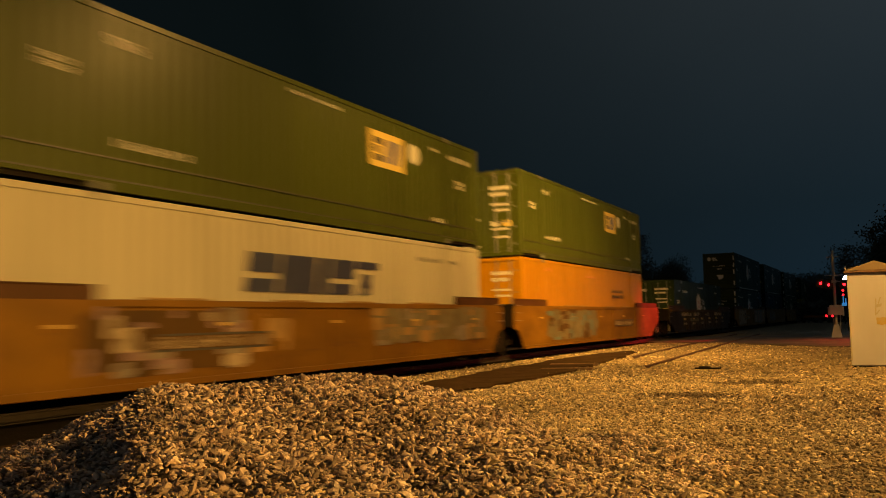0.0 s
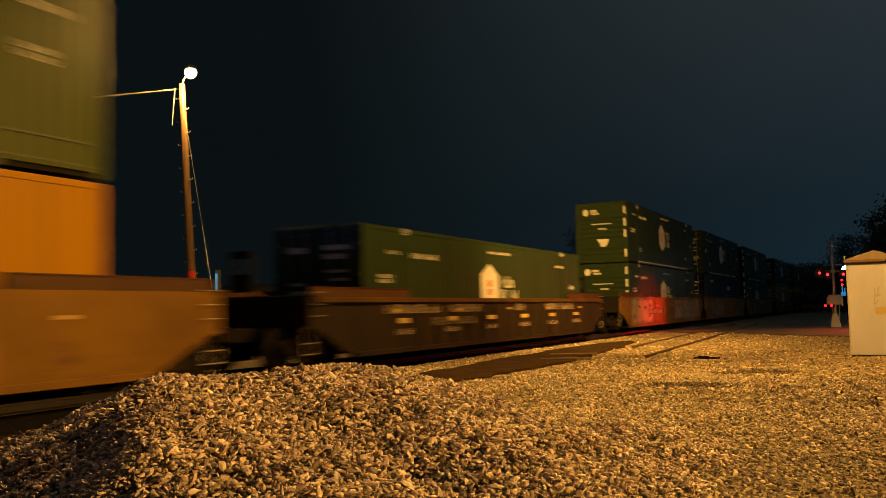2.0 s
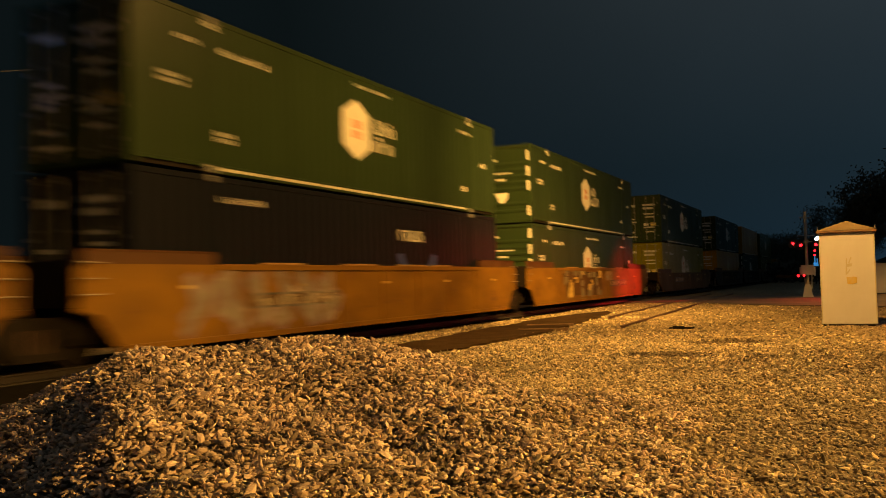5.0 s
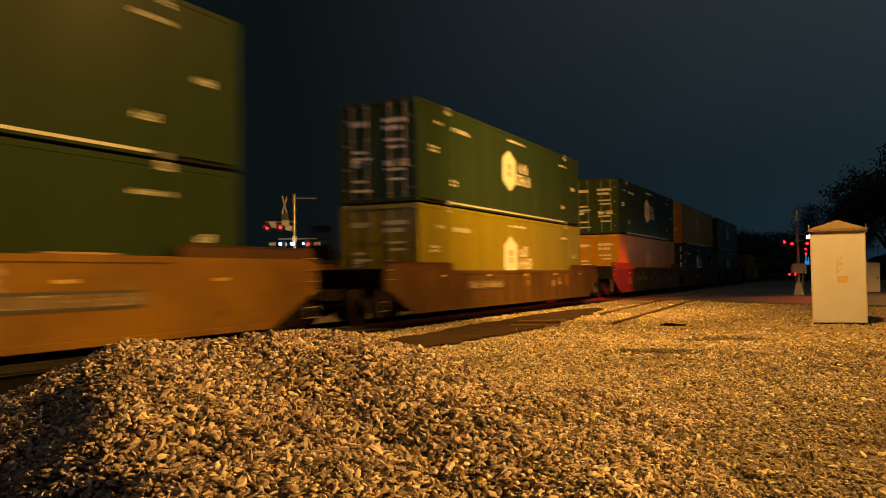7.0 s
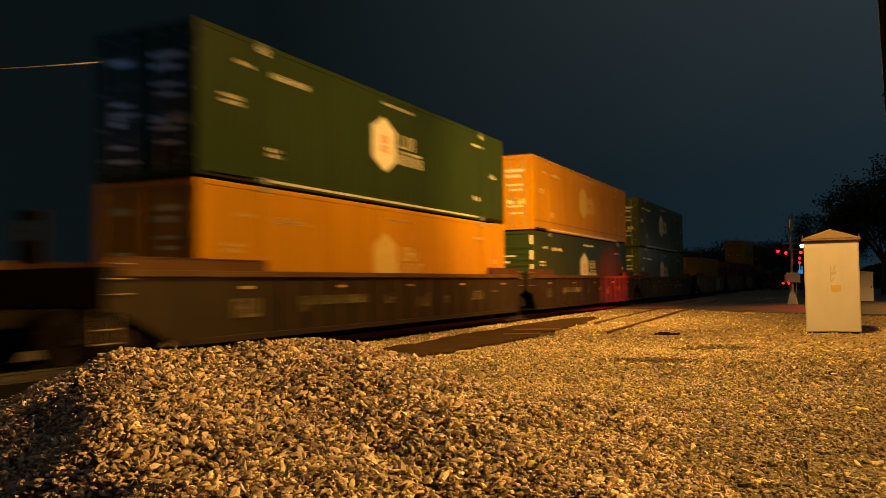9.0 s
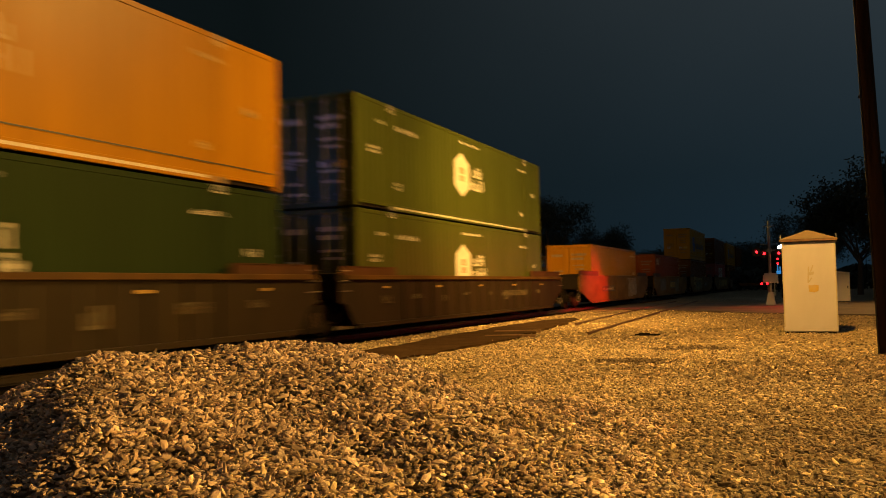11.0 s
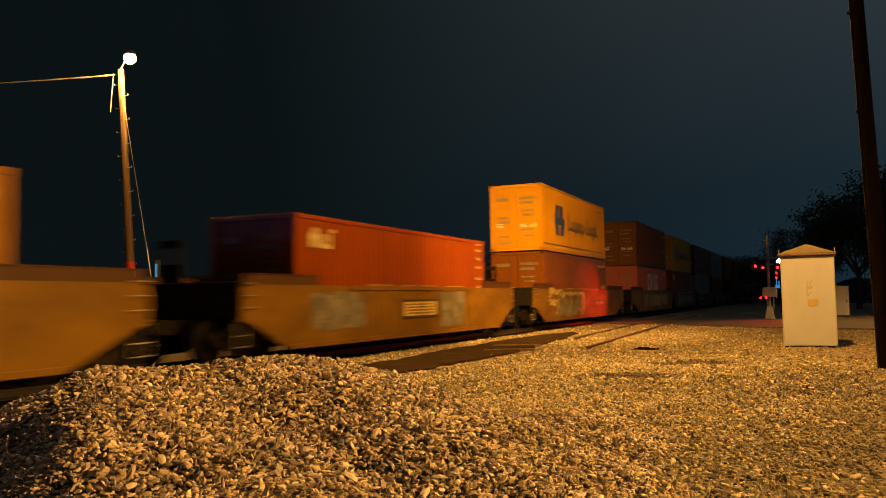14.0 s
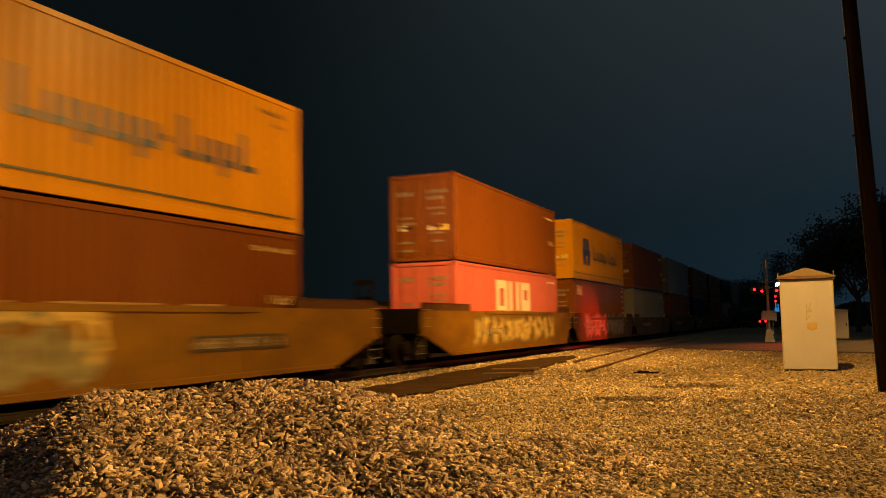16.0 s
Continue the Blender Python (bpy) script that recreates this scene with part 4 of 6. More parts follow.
        for k in range(12):
            a0, a1 = math.pi * (1.08 + 0.84 * k / 12), math.pi * (1.08 + 0.84 * (k + 1) / 12)
            r0, r1 = 0.62, 0.80
            prism(bm, [(10.4 + 1.5 * r * math.cos(a), 1.75 + 1.1 * r * math.sin(a)) for r, a in ((r0, a0), (r1, a0), (r1, a1), (r0, a1))], "x", o + 0.002, o + 0.006)
        part("emblem", bm, MARK_BLUE, ob, "blue curved stripe emblem")
        text_bars(ob, 9.4, 11.0, 1.9, 2.2, o, MARK_WHITE, seed)
        text_bars(ob, 2.3, 3.6, 2.4, 2.52, o, MARK_WHITE, seed + 1)
    elif livery == "plain":
        text_bars(ob, L - 1.8, L - 0.3, 2.45, 2.56, o, MARK_CREAM, seed)
        text_bars(ob, L - 1.2, L - 0.3, 1.3, 1.5, o, MARK_CREAM, seed + 1)
    movers.append(ob)
    return ob


# ---- wheel trucks
WHEEL_R = 0.457


def make_truck_meshes():
    bm = B()
    tube(bm, (-0.78, 0, 0), (0.78, 0, 0), 0.085, sides=10)
    for s in (-1, 1):
        tube(bm, (s * 0.70, 0, 0), (s * 0.83, 0, 0), WHEEL_R, sides=28)
        tube(bm, (s * 0.67, 0, 0), (s * 0.70, 0, 0), WHEEL_R + 0.028, sides=28)
        tube(bm, (s * 0.83, 0, 0), (s * 0.90, 0, 0), 0.15, sides=12)
        for k in range(6):
            a = k * math.pi / 3
            tube(bm, (s * 0.828, 0.27 * math.cos(a), 0.27 * math.sin(a)), (s * 0.84, 0.27 * math.cos(a), 0.27 * math.sin(a)), 0.05, sides=8)
    wheel = mesh_of("wheelset", bm, STEEL_DARK)
    bm = B()
    prism(bm, [(-1.15, 0.02), (-0.72, 0.02), (-0.45, -0.30), (0.45, -0.30), (0.72, 0.02), (1.15, 0.02), (1.15, 0.2), (0.78, 0.24), (0.4, 0.36), (-0.4, 0.36), (-0.78, 0.24), (-1.15, 0.2)], "x", 0.93, 1.07)
    for y in (-0.9, 0.9):
        box(bm, 0.92, 1.10, y - 0.14, y + 0.14, -0.12, 0.16, 0.02)
    frame_mesh = mesh_of("side_frame", bm, STEEL_DARK)
    bm = B()
    tube(bm, (1.0, 0, -0.18), (1.0, 0, 0.18), 0.075, sides=10)
    spring = mesh_of("spring", bm, RUST)
    bm = B()
    box(bm, -1.05, 1.05, -0.2, 0.2, 0.1, 0.34, 0.03)
    bolster = mesh_of("bolster", bm, STEEL_DARK)
    return wheel, frame_mesh, spring, bolster


WHEEL_MESH, FRAME_MESH, SPRING_MESH, BOLSTER_MESH = make_truck_meshes()


def truck(car, y):
    body = part("truck", BOLSTER_MESH, None, car, "grimy cast steel wheel truck")
    body.location = (0, y, RAIL_TOP + WHEEL_R)
    for s in (0, 180):
        f = part("side_frame", FRAME_MESH, None, body)
        f.rotation_euler = (0, 0, radians(s))
        for y in (-0.2, 0.0, 0.2):
            f = part("spring", SPRING_MESH, None, body)
            f.location, f.rotation_euler = (0, y, 0), (0, 0, radians(s))
    for dy in (-0.9, 0.9):
        w = part("wheelset", WHEEL_MESH, None, body)
        w.location = (0, dy, 0)
        wheelsets.append(w)


def blob(cy, cz, ry, rz, rng, n=11):
    return [(cy + ry * (1 + rng.uniform(-0.28, 0.28)) * math.cos(a), cz + rz * (1 + rng.uniform(-0.25, 0.25)) * math.sin(a)) for a in np.linspace(0, 2 * math.pi, n + 1)[:-1]]


def stroke(bm, points, w, d):
    """One thick painted stroke through (y, z) points, as overlapping bars."""
    for k, (p, q) in enumerate(zip(points, points[1:])):
        p, q = Vector(p), Vector(q)
        e = (q - p).normalized() * w * 0.4
        n = Vector((-e.y, e.x)) * 1.25
        p, q = p - e, q + e
        prism(bm, [tuple(p + n * 0.7), tuple(p - n * 0.7), tuple(q - n), tuple(q + n)], "x", d + 0.0004 * k, d + 0.0014 + 0.0004 * k)


def spray(car, y0, y1, z0, z1, out, colours, seed, letters=5):
    """Spray-painted tags: thick bent strokes over a dull outline, on a blotchy ground."""
    rng = random.Random(seed)
    step, hgt = (y1 - y0) / letters, z1 - z0
    outline, fill, spots = B(), B(), B()
    for k in range(letters):
        ya = y0 + k * step
        for s in range(rng.choice((2, 3, 3))):
            pts = [(ya + step * rng.uniform(0.1, 0.9), z0 + hgt * f) for f in sorted((rng.uniform(0.05, 0.3), rng.uniform(0.35, 0.65), rng.uniform(0.7, 0.95)), reverse=rng.random() < 0.5)]
            w = min(step, hgt) * rng.uniform(0.22, 0.32)
            stroke(outline, pts, w * 1.7, out + 0.003)
            stroke(fill, pts, w, out + 0.0065)
        for s in range(2):
            prism(spots, blob(ya + step * rng.random(), z0 + hgt * rng.uniform(0.15, 0.85), step * rng.uniform(0.12, 0.3), hgt * rng.uniform(0.06, 0.16), rng, 9), "x", out + 0.001, out + 0.0022 + 0.0002 * s)
    for bm, m in ((spots, colours[-1]), (outline, colours[0]), (fill, colours[1 % len(colours)])):
        tagged(part("graffiti", bm, m, car, "layered spray-painted graffiti"), kind="stuff")


def slab(cy, cz, ry, rz, rng):
    """An uneven block with cut corners."""
    c = 0.25 * min(ry, rz)
    j = [rng.uniform(-0.12, 0.12) for _ in range(8)]
    return [(cy - ry + c, cz - rz * (1 + j[0])), (cy + ry - c, cz - rz * (1 + j[1])), (cy + ry * (1 + j[2]), cz - rz + c), (cy + ry * (1 + j[3]), cz + rz - c),
            (cy + ry - c, cz + rz * (1 + j[4])), (cy - ry + c, cz + rz * (1 + j[5])), (cy - ry * (1 + j[6]), cz + rz - c), (cy - ry * (1 + j[7]), cz - rz + c)]


def blotches(car, y0, y1, z0, z1, out, colours, seed, n=14):
    """Squared patches of old paint over one another on a faded ground."""
    rng = random.Random(seed)
    pools = [B() for _ in colours]
    prism(pools[-1], slab((y0 + y1) / 2, (z0 + z1) / 2, (y1 - y0) * 0.47, (z1 - z0) * 0.44, rng), "x", out + 0.0002, out + 0.0006)
    for k in range(n):
        ry, rz = rng.uniform(0.07, 0.34), rng.uniform(0.05, 0.22)
        cy, cz = y0 + (y1 - y0) * rng.random(), z0 + (z1 - z0) * rng.random()
        cy, cz = min(max(cy, y0 + ry), y1 - ry), min(max(cz, z0 + rz), z1 - rz)
        prism(pools[k % len(colours)], slab(cy, cz, ry, rz, rng), "x", out + 0.0007, out + 0.0011 + 0.00012 * k)
    for bm, m in zip(pools, colours):
        tagged(part("paint_patch", bm, m, car, "patches of faded overpainted graffiti"), kind="stuff")


def block_letters(car, y0, y1, z0, z1, out, colours, seed, n):
    """Tall painted block shapes side by side: a rounded ground, thick bars, small dark slots."""
    rng = random.Random(seed)
    step, h = (y1 - y0) / n, z1 - z0
    ground, bars, slots = B(), [B() for _ in colours[1:-1]], B()
    for k in range(n):
        cy, cz = y0 + (k + 0.5) * step, (z0 + z1) / 2 + rng.uniform(-0.03, 0.03) * h
        prism(ground, slab(cy, cz, step * 0.56, h * 0.5, rng), "x", out + 0.0004, out + 0.0009 + 0.0001 * (k % 3))
        bm = bars[k % len(bars)]
        prism(bm, slab(cy, cz, step * 0.43, h * 0.42, rng), "x", out + 0.0012, out + 0.0018)
        for f in rng.choice(((-0.18, 0.2), (-0.2,), (0.16,), (0.2, -0.14))):
            prism(slots, slab(cy + rng.uniform(-0.05, 0.12) * step, cz + f * h, step * rng.uniform(0.10, 0.2), h * rng.uniform(0.05, 0.09), rng), "x", out + 0.0018, out + 0.0024)
    for bm, m in ((ground, colours[0]), *zip(bars, colours[1:-1]), (slots, colours[-1])):
        tagged(part("graffiti", bm, m, car, "block-shaped spray-painted graffiti"), kind="stuff")


def worn_letters(car, y0, y1, z0, z1, out, colours, seed, n):
    """Rounded letters rubbed to a smear: a dull fill low down, pale bent strokes over and round it."""
    rng = random.Random(seed)
    pale, dull, dark = B(), B(), B()
    w, h = y1 - y0, z1 - z0
    for k in range(16):
        a = 0.22 + 0.72 * k / 15
        prism(dull, blob(y0 + w * a, z0 + h * rng.uniform(0.24, 0.44), w * 0.055, h * rng.uniform(0.26, 0.40), rng, 9), "x", out + 0.0003, out + 0.0006 + 0.0001 * (k % 5))
    for k in range(15):
        a = 0.04 + 0.9 * k / 14
        prism(pale, blob(y0 + w * a, z1 - h * rng.uniform(0.08, 0.20), w * rng.uniform(0.04, 0.07), h * rng.uniform(0.05, 0.13), rng, 9), "x", out + 0.0012, out + 0.0016 + 0.0001 * (k % 5))
    for k in range(n):
        c, r = y0 + w * (0.12 + 0.8 * (k + 0.5) / n), 0.42 * w / n
        tilt = rng.uniform(0.1, 0.45)
        turn = rng.uniform(1.9, 2.8)
        pts = [(c + r * math.cos(turn - q) + tilt * (0.46 * h * math.sin(turn - q)), z0 + h * (0.52 + 0.40 * math.sin(turn - q))) for q in np.linspace(0, rng.uniform(2.4, 4.2), 7)]
        stroke(pale if k % 3 == 0 else dull, pts, rng.uniform(0.10, 0.17), out + 0.0024)
        prism(dark, blob(c + rng.uniform(-0.2, 0.2), z0 + h * rng.uniform(0.3, 0.7), 0.05, h * rng.uniform(0.1, 0.2), rng, 8), "x", out + 0.006, out + 0.0064)
    for s in range(9):
        ya, zb = y0 + w * rng.uniform(0.0, 0.2), z0 + h * rng.uniform(0.25, 0.85)
        prism(pale, blob(ya, zb, w * rng.uniform(0.03, 0.07), h * rng.uniform(0.03, 0.08), rng, 8), "x", out + 0.0006, out + 0.0009 + 0.0001 * s)
    stroke(pale, [(y1 - 0.55, z1 - 0.03), (y1 - 0.15, z1 - 0.25 * h), (y1 - 0.05, z1 - 0.55 * h), (y1 - 0.25, z0 + 0.3 * h)], 0.2, out + 0.0022)
    for bm, m in ((dull, colours[1]), (pale, colours[0]), (dark, colours[2])):
        tagged(part("graffiti", bm, m, car, "rubbed pale yellow and grey spray-painted letters"), kind="stuff")


def well_car(S, L, near, far, style, graffiti=(), seed=0, plate=False, marked=False, panel=None):
    """One well unit for a load of length L. near, far: ("joint" or "coupled", reach beyond the load)."""
    material, top, label = {
        "yellow": (CAR_YELLOW, 1.83, "weathered yellow steel well car with graffiti"),
        "plain": (CAR_YELLOW, 1.83, "weathered yellow steel well car"),
        "rust": (CAR_RUST, 1.58, "rusty orange-brown steel well car"),
        "brown": (CAR_BROWN, 1.74, "dark brown ribbed steel well car")}[style]
    car = thing("well_car", (TRACK_X, S, 0), label, "rail car", "well cars of the train")
    hx, rng = 1.50, random.Random(seed)
    ends = []
    for kind, reach in (near, far):
        ends.append((reach, 0.28 if kind == "coupled" else 0.12, kind))
    (ra, ba, ka), (rb, bb, kb) = ends
    hump = top + 0.22
    ba, bb = max(ba, 0.32 * ra), max(bb, 0.32 * rb)
    outline = [(-ba, 0.42), (L + bb, 0.42), (L + rb - 0.35, 1.02), (L + rb, 1.10), (L + rb, top - 0.10), (L + rb - 0.12, top),
               (-ra + 0.12, top), (-ra, top - 0.10), (-ra, 1.10), (-ra + 0.35, 1.02)]
    for s in (-1, 1):
        bm = B()
        prism(bm, outline, "x", s * hx, s * (hx - 0.05))
        part("side_sill", bm, material, car)
        inner = 1.9 if L > 13 else 0.6
        for ya, yb in ((-ra + 0.12, inner), (L - inner, L + rb - 0.12)):
            bm = B()
            xa, xb = sorted((s * (hx - 0.035), s * (hx - 0.10)))
            prism(bm, [(ya, top + 0.001), (yb, top + 0.001), (yb, hump - 0.03), (yb - 0.05, hump), (ya + 0.05, hump), (ya, hump - 0.03)], "x", xa, xb)
            box(bm, xa, xb + 0.02, ya + 0.02, yb - 0.02, hump - 0.001, hump + 0.018)
            part("end_riser", bm, HUMP_PLATE, car, "dark rusty riser plate")
        bm = B()
        over = 0.09 if style == "brown" else 0.035
        xa, xb = sorted((s * (hx + over), s * (hx - 0.11)))
        box(bm, xa, xb, -ra + 0.2 if style == "brown" else 2.05, L + rb - 0.2 if style == "brown" else L - 2.05, top - 0.11, top + 0.012, 0.012)
        # lighter chord colour on brown cars paints their lit top edge
        part("top_chord", bm, CAR_RUST if style == "brown" else material, car)
        bm = B()
        box(bm, xa, xb, -ba, L + bb, 0.40, 0.52, 0.012)
        part("bottom_chord", bm, material, car)
    if style in ("yellow", "plain"):
        for k in range(4):
            y = 2.6 + (L - 5.2) * (k + rng.uniform(0.0, 0.4)) / 4
            bm = B()
            box(bm, hx - 0.02, hx + 0.03, y, y + rng.uniform(0.9, 1.6), top + 0.013, top + 0.05, 0.006)
            part("edge_guard", bm, EDGE_PALE, car, "scuffed pale edge guard")
    n = 13 if style in ("brown", "rust") else 7
    bm = B()
    w, proud = (0.055, 0.045) if style == "brown" else (0.045, 0.018)
    box(bm, hx + 0.001, hx + proud, -w, w, 0.525, top - 0.115)
    ribm = mesh_of("rib", bm, material)
    for k in range(n):
        r = part("rib", ribm, None, car)
        r.location = (0, 2.3 + (L - 4.6) * k / (n - 1), 0)
    bm = B()
    box(bm, -hx + 0.06, hx - 0.06, 0.0, L, 0.44, 0.612)
    part("well_floor", bm, STEEL_DARK, car)
    for (reach, _, kind), s, base in ((ends[0], -1, 0.0), (ends[1], 1, L)):
        ya, yb = sorted((base + s * 0.06, base + s * 0.16))
        bm = B()
        box(bm, -hx + 0.06, hx - 0.06, ya, yb, 0.612, top - 0.05, 0.015)
        # near-black instead of car paint, painting shade into the gap
        part("end_bulkhead", bm, STEEL_DARK, car)
        ya, yb = sorted((base + s * 0.17, base + s * (reach - 0.02)))
        bm = B()
        box(bm, -hx + 0.06, hx - 0.06, ya, yb, 1.14, hump - 0.16, 0.015)
        part("end_platform", bm, STEEL_DARK, car)
        bm = B()
        ya, yb = sorted((base + s * 0.2, base + s * (reach + (0.9 if kind == "coupled" else 0.35))))
        box(bm, -0.2, 0.2, ya, yb, 0.82, 1.12, 0.02)
        if kind == "coupled":
            y2 = base + s * (reach + 0.9)
            box(bm, -0.16, 0.16, min(y2, y2 + s * 0.35), max(y2, y2 + s * 0.35), 0.84, 1.08, 0.03)
        part("coupler", bm, STEEL_DARK, car)
        for k, z in enumerate((1.35, 1.6, 1.85)):
            bm = B()
            yy = base + s * (reach - 0.25)
            tube(bm, (hx + 0.05, yy - 0.2, z), (hx + 0.05, yy + 0.2, z), 0.012, sides=6)
            for e in (-0.2, 0.2):
                tube(bm, (hx - 0.01, yy + e, z), (hx + 0.055, yy + e, z), 0.012, sides=6)
            part("grab_iron", bm, IRON, car)
        if kind == "coupled":
            truck(car, base + s * (reach - 0.75))
            for z in (0.78, 0.55):
                bm = B()
                yy = base + s * (reach - 0.1)
                tube(bm, (hx - 0.08, yy - 0.22, z), (hx - 0.08, yy + 0.22, z), 0.014, sides=6)
                for e in (-0.22, 0.22):
                    tube(bm, (hx - 0.08, yy + e, z), (hx - 0.08, yy + e, 1.12), 0.014, sides=6)
                part("step", bm, IRON, car)
        elif s < 0:
            truck(car, base - 1.65)
    if ka == "coupled":
        bm = B()
        y = -ra + 0.25
        box(bm, -0.86, -0.80, y, y + 0.06, 1.24, 2.75)
        box(bm, -0.30, -0.24, y, y + 0.06, 1.24, 2.75)
        box(bm, -0.86, -0.24, y, y + 0.06, 2.65, 2.82)
        box(bm, -0.80, -0.30, y + 0.01, y + 0.05, 1.9, 2.3)
        part("brake_stand", bm, STEEL_DARK, car)
        bm = B()
        for k in range(12):
            a, b = 2 * math.pi * k / 12, 2 * math.pi * (k + 1) / 12
            tube(bm, (-0.55 + 0.26 * math.cos(a), y - 0.08, 2.45 + 0.26 * math.sin(a)), (-0.55 + 0.26 * math.cos(b), y - 0.08, 2.45 + 0.26 * math.sin(b)), 0.014, sides=5)
        for a in (0, 2.1, 4.2):
            tube(bm, (-0.55, y - 0.06, 2.45), (-0.55 + 0.25 * math.cos(a), y - 0.08, 2.45 + 0.25 * math.sin(a)), 0.012, sides=5)
        part("brake_wheel", bm, STEEL_DARK, car)
    o = hx + (0.046 if style == "brown" else 0.019)
    # stencilled data and reflectors along the sill
    if not plate:
        p0 = panel if panel else 1.25 if L < 13 else (L - 5.9 if (ka, kb) == ("joint", "coupled") else 2.85)
        if style != "brown":
            mark(car, "data_panel", p0, p0 + 3.1, 0.98, 1.28, o, MARK_DARK, thick=0.003, label="dark data panel with pale stencilled writing")
            mark(car, "panel_ground", p0 + 0.06, p0 + 3.04, 1.02, 1.24, o + 0.004, CAR_RUST, thick=0.002)
        text_bars(car, p0 + 0.1, p0 + 3.0, 1.03, 1.23, o + 0.007, SPRAY_PALE if style != "brown" else SPRAY_GREEN, seed + 1, "stencil")
    for k in range(5 if style != "plain" else 0):
        y = 1.0 + (L - 2.0) * k / 4
        mark(car, "reflector", y, y + 0.26, 1.40, 1.46, o, SPRAY_YELLOW)
    if marked:
        for k in range(6):
            y = 1.2 + (L - 2.8) * k / 5
            mark(car, "reflector", y, y + 0.55, 1.12, 1.24, o, SPRAY_YELLOW, label="yellow reflector")
            text_bars(car, y - 0.1, y + 0.75, 0.84, 0.98, o, SPRAY_PALE, seed + 70 + k, "stencil")
        for y0, y1 in ((0.6, 3.4), (4.0, 6.2), (8.6, 9.6), (11.5, 14.5)):
            text_bars(car, y0, y1, 1.36, 1.58, o, SPRAY_PALE, seed + 80 + int(y0), "stencil")
    elif style == "brown":
        for k in range(8):
            y = 0.9 + (L - 2.5) * k / 7 + rng.uniform(-0.3, 0.3)
            text_bars(car, y, y + rng.uniform(0.3, 0.9), 1.0 + rng.uniform(-0.2, 0.15), 1.22, o, SPRAY_GREEN, seed + 20 + k, "stencil")
    for y0, y1, z0, z1, cols, n, sd in graffiti:
        if n > 200:
            worn_letters(car, y0, y1, z0, z1, o, cols, sd, n - 200)
            continue
        if n > 100:
            block_letters(car, y0, y1, z0, z1, o, cols, sd, n - 100)
            continue
        if n < 0:
            blotches(car, y0, y1, z0, z1, o, cols, sd, -n)
            continue
        spray(car, y0, y1, z0, z1, o, cols, sd, n)
    if plate:
        mark(car, "data_plate", 4.85, 7.35, 0.93, 1.47, o, MARK_DARK)
        mark(car, "data_plate", 5.0, 7.2, 1.0, 1.40, o + 0.006, SPRAY_YELLOW)
        for k in range(4):
            text_bars(car, 5.2, 7.0, 1.05 + 0.085 * k, 1.10 + 0.085 * k, o + 0.011, MARK_DARK, seed + 50 + k, "stencil")
    movers.append(car)
    return car


J = ("joint", 1.25)
K = ("coupled", 2.4)
GRIM = (SPRAY_PURPLE, SPRAY_GREY, SPRAY_PALE)
HEX = "green steel container with a white hexagonal emblem"

well_car(7.3, 16.15, J, J, "yellow", [(1.5, 5.4, 0.62, 1.74, (SPRAY_PALE, SPRAY_PURPLE, SPRAY_GREY, CAR_RUST), -40, 1), (5.2, 6.6, 0.8, 1.6, (CAR_YELLOW, EDGE_PALE), -5, 31), (9.7, 16.0, 0.85, 1.80, (SPRAY_GREEN, SPRAY_GREY, EDGE_PALE, SPRAY_GREEN), -60, 33)], 1)
container(7.3, C53, 0, WHITE, "off-white corrugated container with dark slanted block lettering shapes", livery="blocks", seed=1)
container(7.3, C53, 1, GREEN, "olive green container with a yellow logo panel", livery="panel", seed=2)

well_car(26.9, 16.15, J, K, "yellow", [(1.7, 7.7, 0.62, 1.76, (SPRAY_GREEN, SPRAY_BLUE, CAR_RUST, SPRAY_GREEN), -70, 3)], 2)
container(26.9, C53, 0, ORANGE, "plain bright orange corrugated container", livery="orange", seed=3)
container(26.9, C53, 1, GREEN, "olive green container with a yellow logo panel", livery="panel", seed=4)

well_car(50.55, 16.15, K, K, "brown", [], 3, marked=True)
container(50.55, C53, 0, DEEP_GREEN, HEX + ", alone in its well", livery="hex", rail_mat=None, seed=5)

well_car(74.3, 16.15, K, J, "yellow", [(-0.5, 3.5, 0.55, 1.80, (SPRAY_GREY, SPRAY_PALE, SPRAY_PALE, CAR_RUST), 104, 5), (8.9, 14.6, 0.58, 1.80, (SPRAY_BLUE, SPRAY_PINK, SPRAY_PALE, SPRAY_GREY, MARK_DARK), 107, 6), (14.5, 16.2, 0.6, 1.8, (SPRAY_PALE, SPRAY_PINK, EDGE_PALE), -12, 61)], 4)
container(74.3, C53, 0, DEEP_GREEN, HEX, "front", "hex", None, 6)
container(74.3, C53, 1, DEEP_GREEN, HEX, "front", "hex", None, 7)

well_car(93.95, 16.15, J, J, "yellow", [(1.0, 6.0, 0.6, 1.7, GRIM, 6, 7)], 5)
container(93.95, C53, 0, NAVY, "dark blue container with a blue curved emblem", livery="arc", seed=8)
container(93.95, C53, 1, DEEP_GREEN, HEX, livery="hex", rail_mat=None, seed=9)

well_car(113.75, 16.15, J, K, "yellow", [(3.0, 8.7, 0.6, 1.78, (SPRAY_GREEN, SPRAY_DULL, SPRAY_OCHRE, CAR_RUST), -40, 8), (9.4, 10.6, 1.25, 1.7, (SPRAY_PALE, EDGE_PALE), -6, 81)], 6)
container(113.75, C53, 0, DEEP_GREEN, HEX, "front", "hex", None, 10)
container(113.75, C53, 1, DEEP_GREEN, HEX, "front", "hex", None, 11)

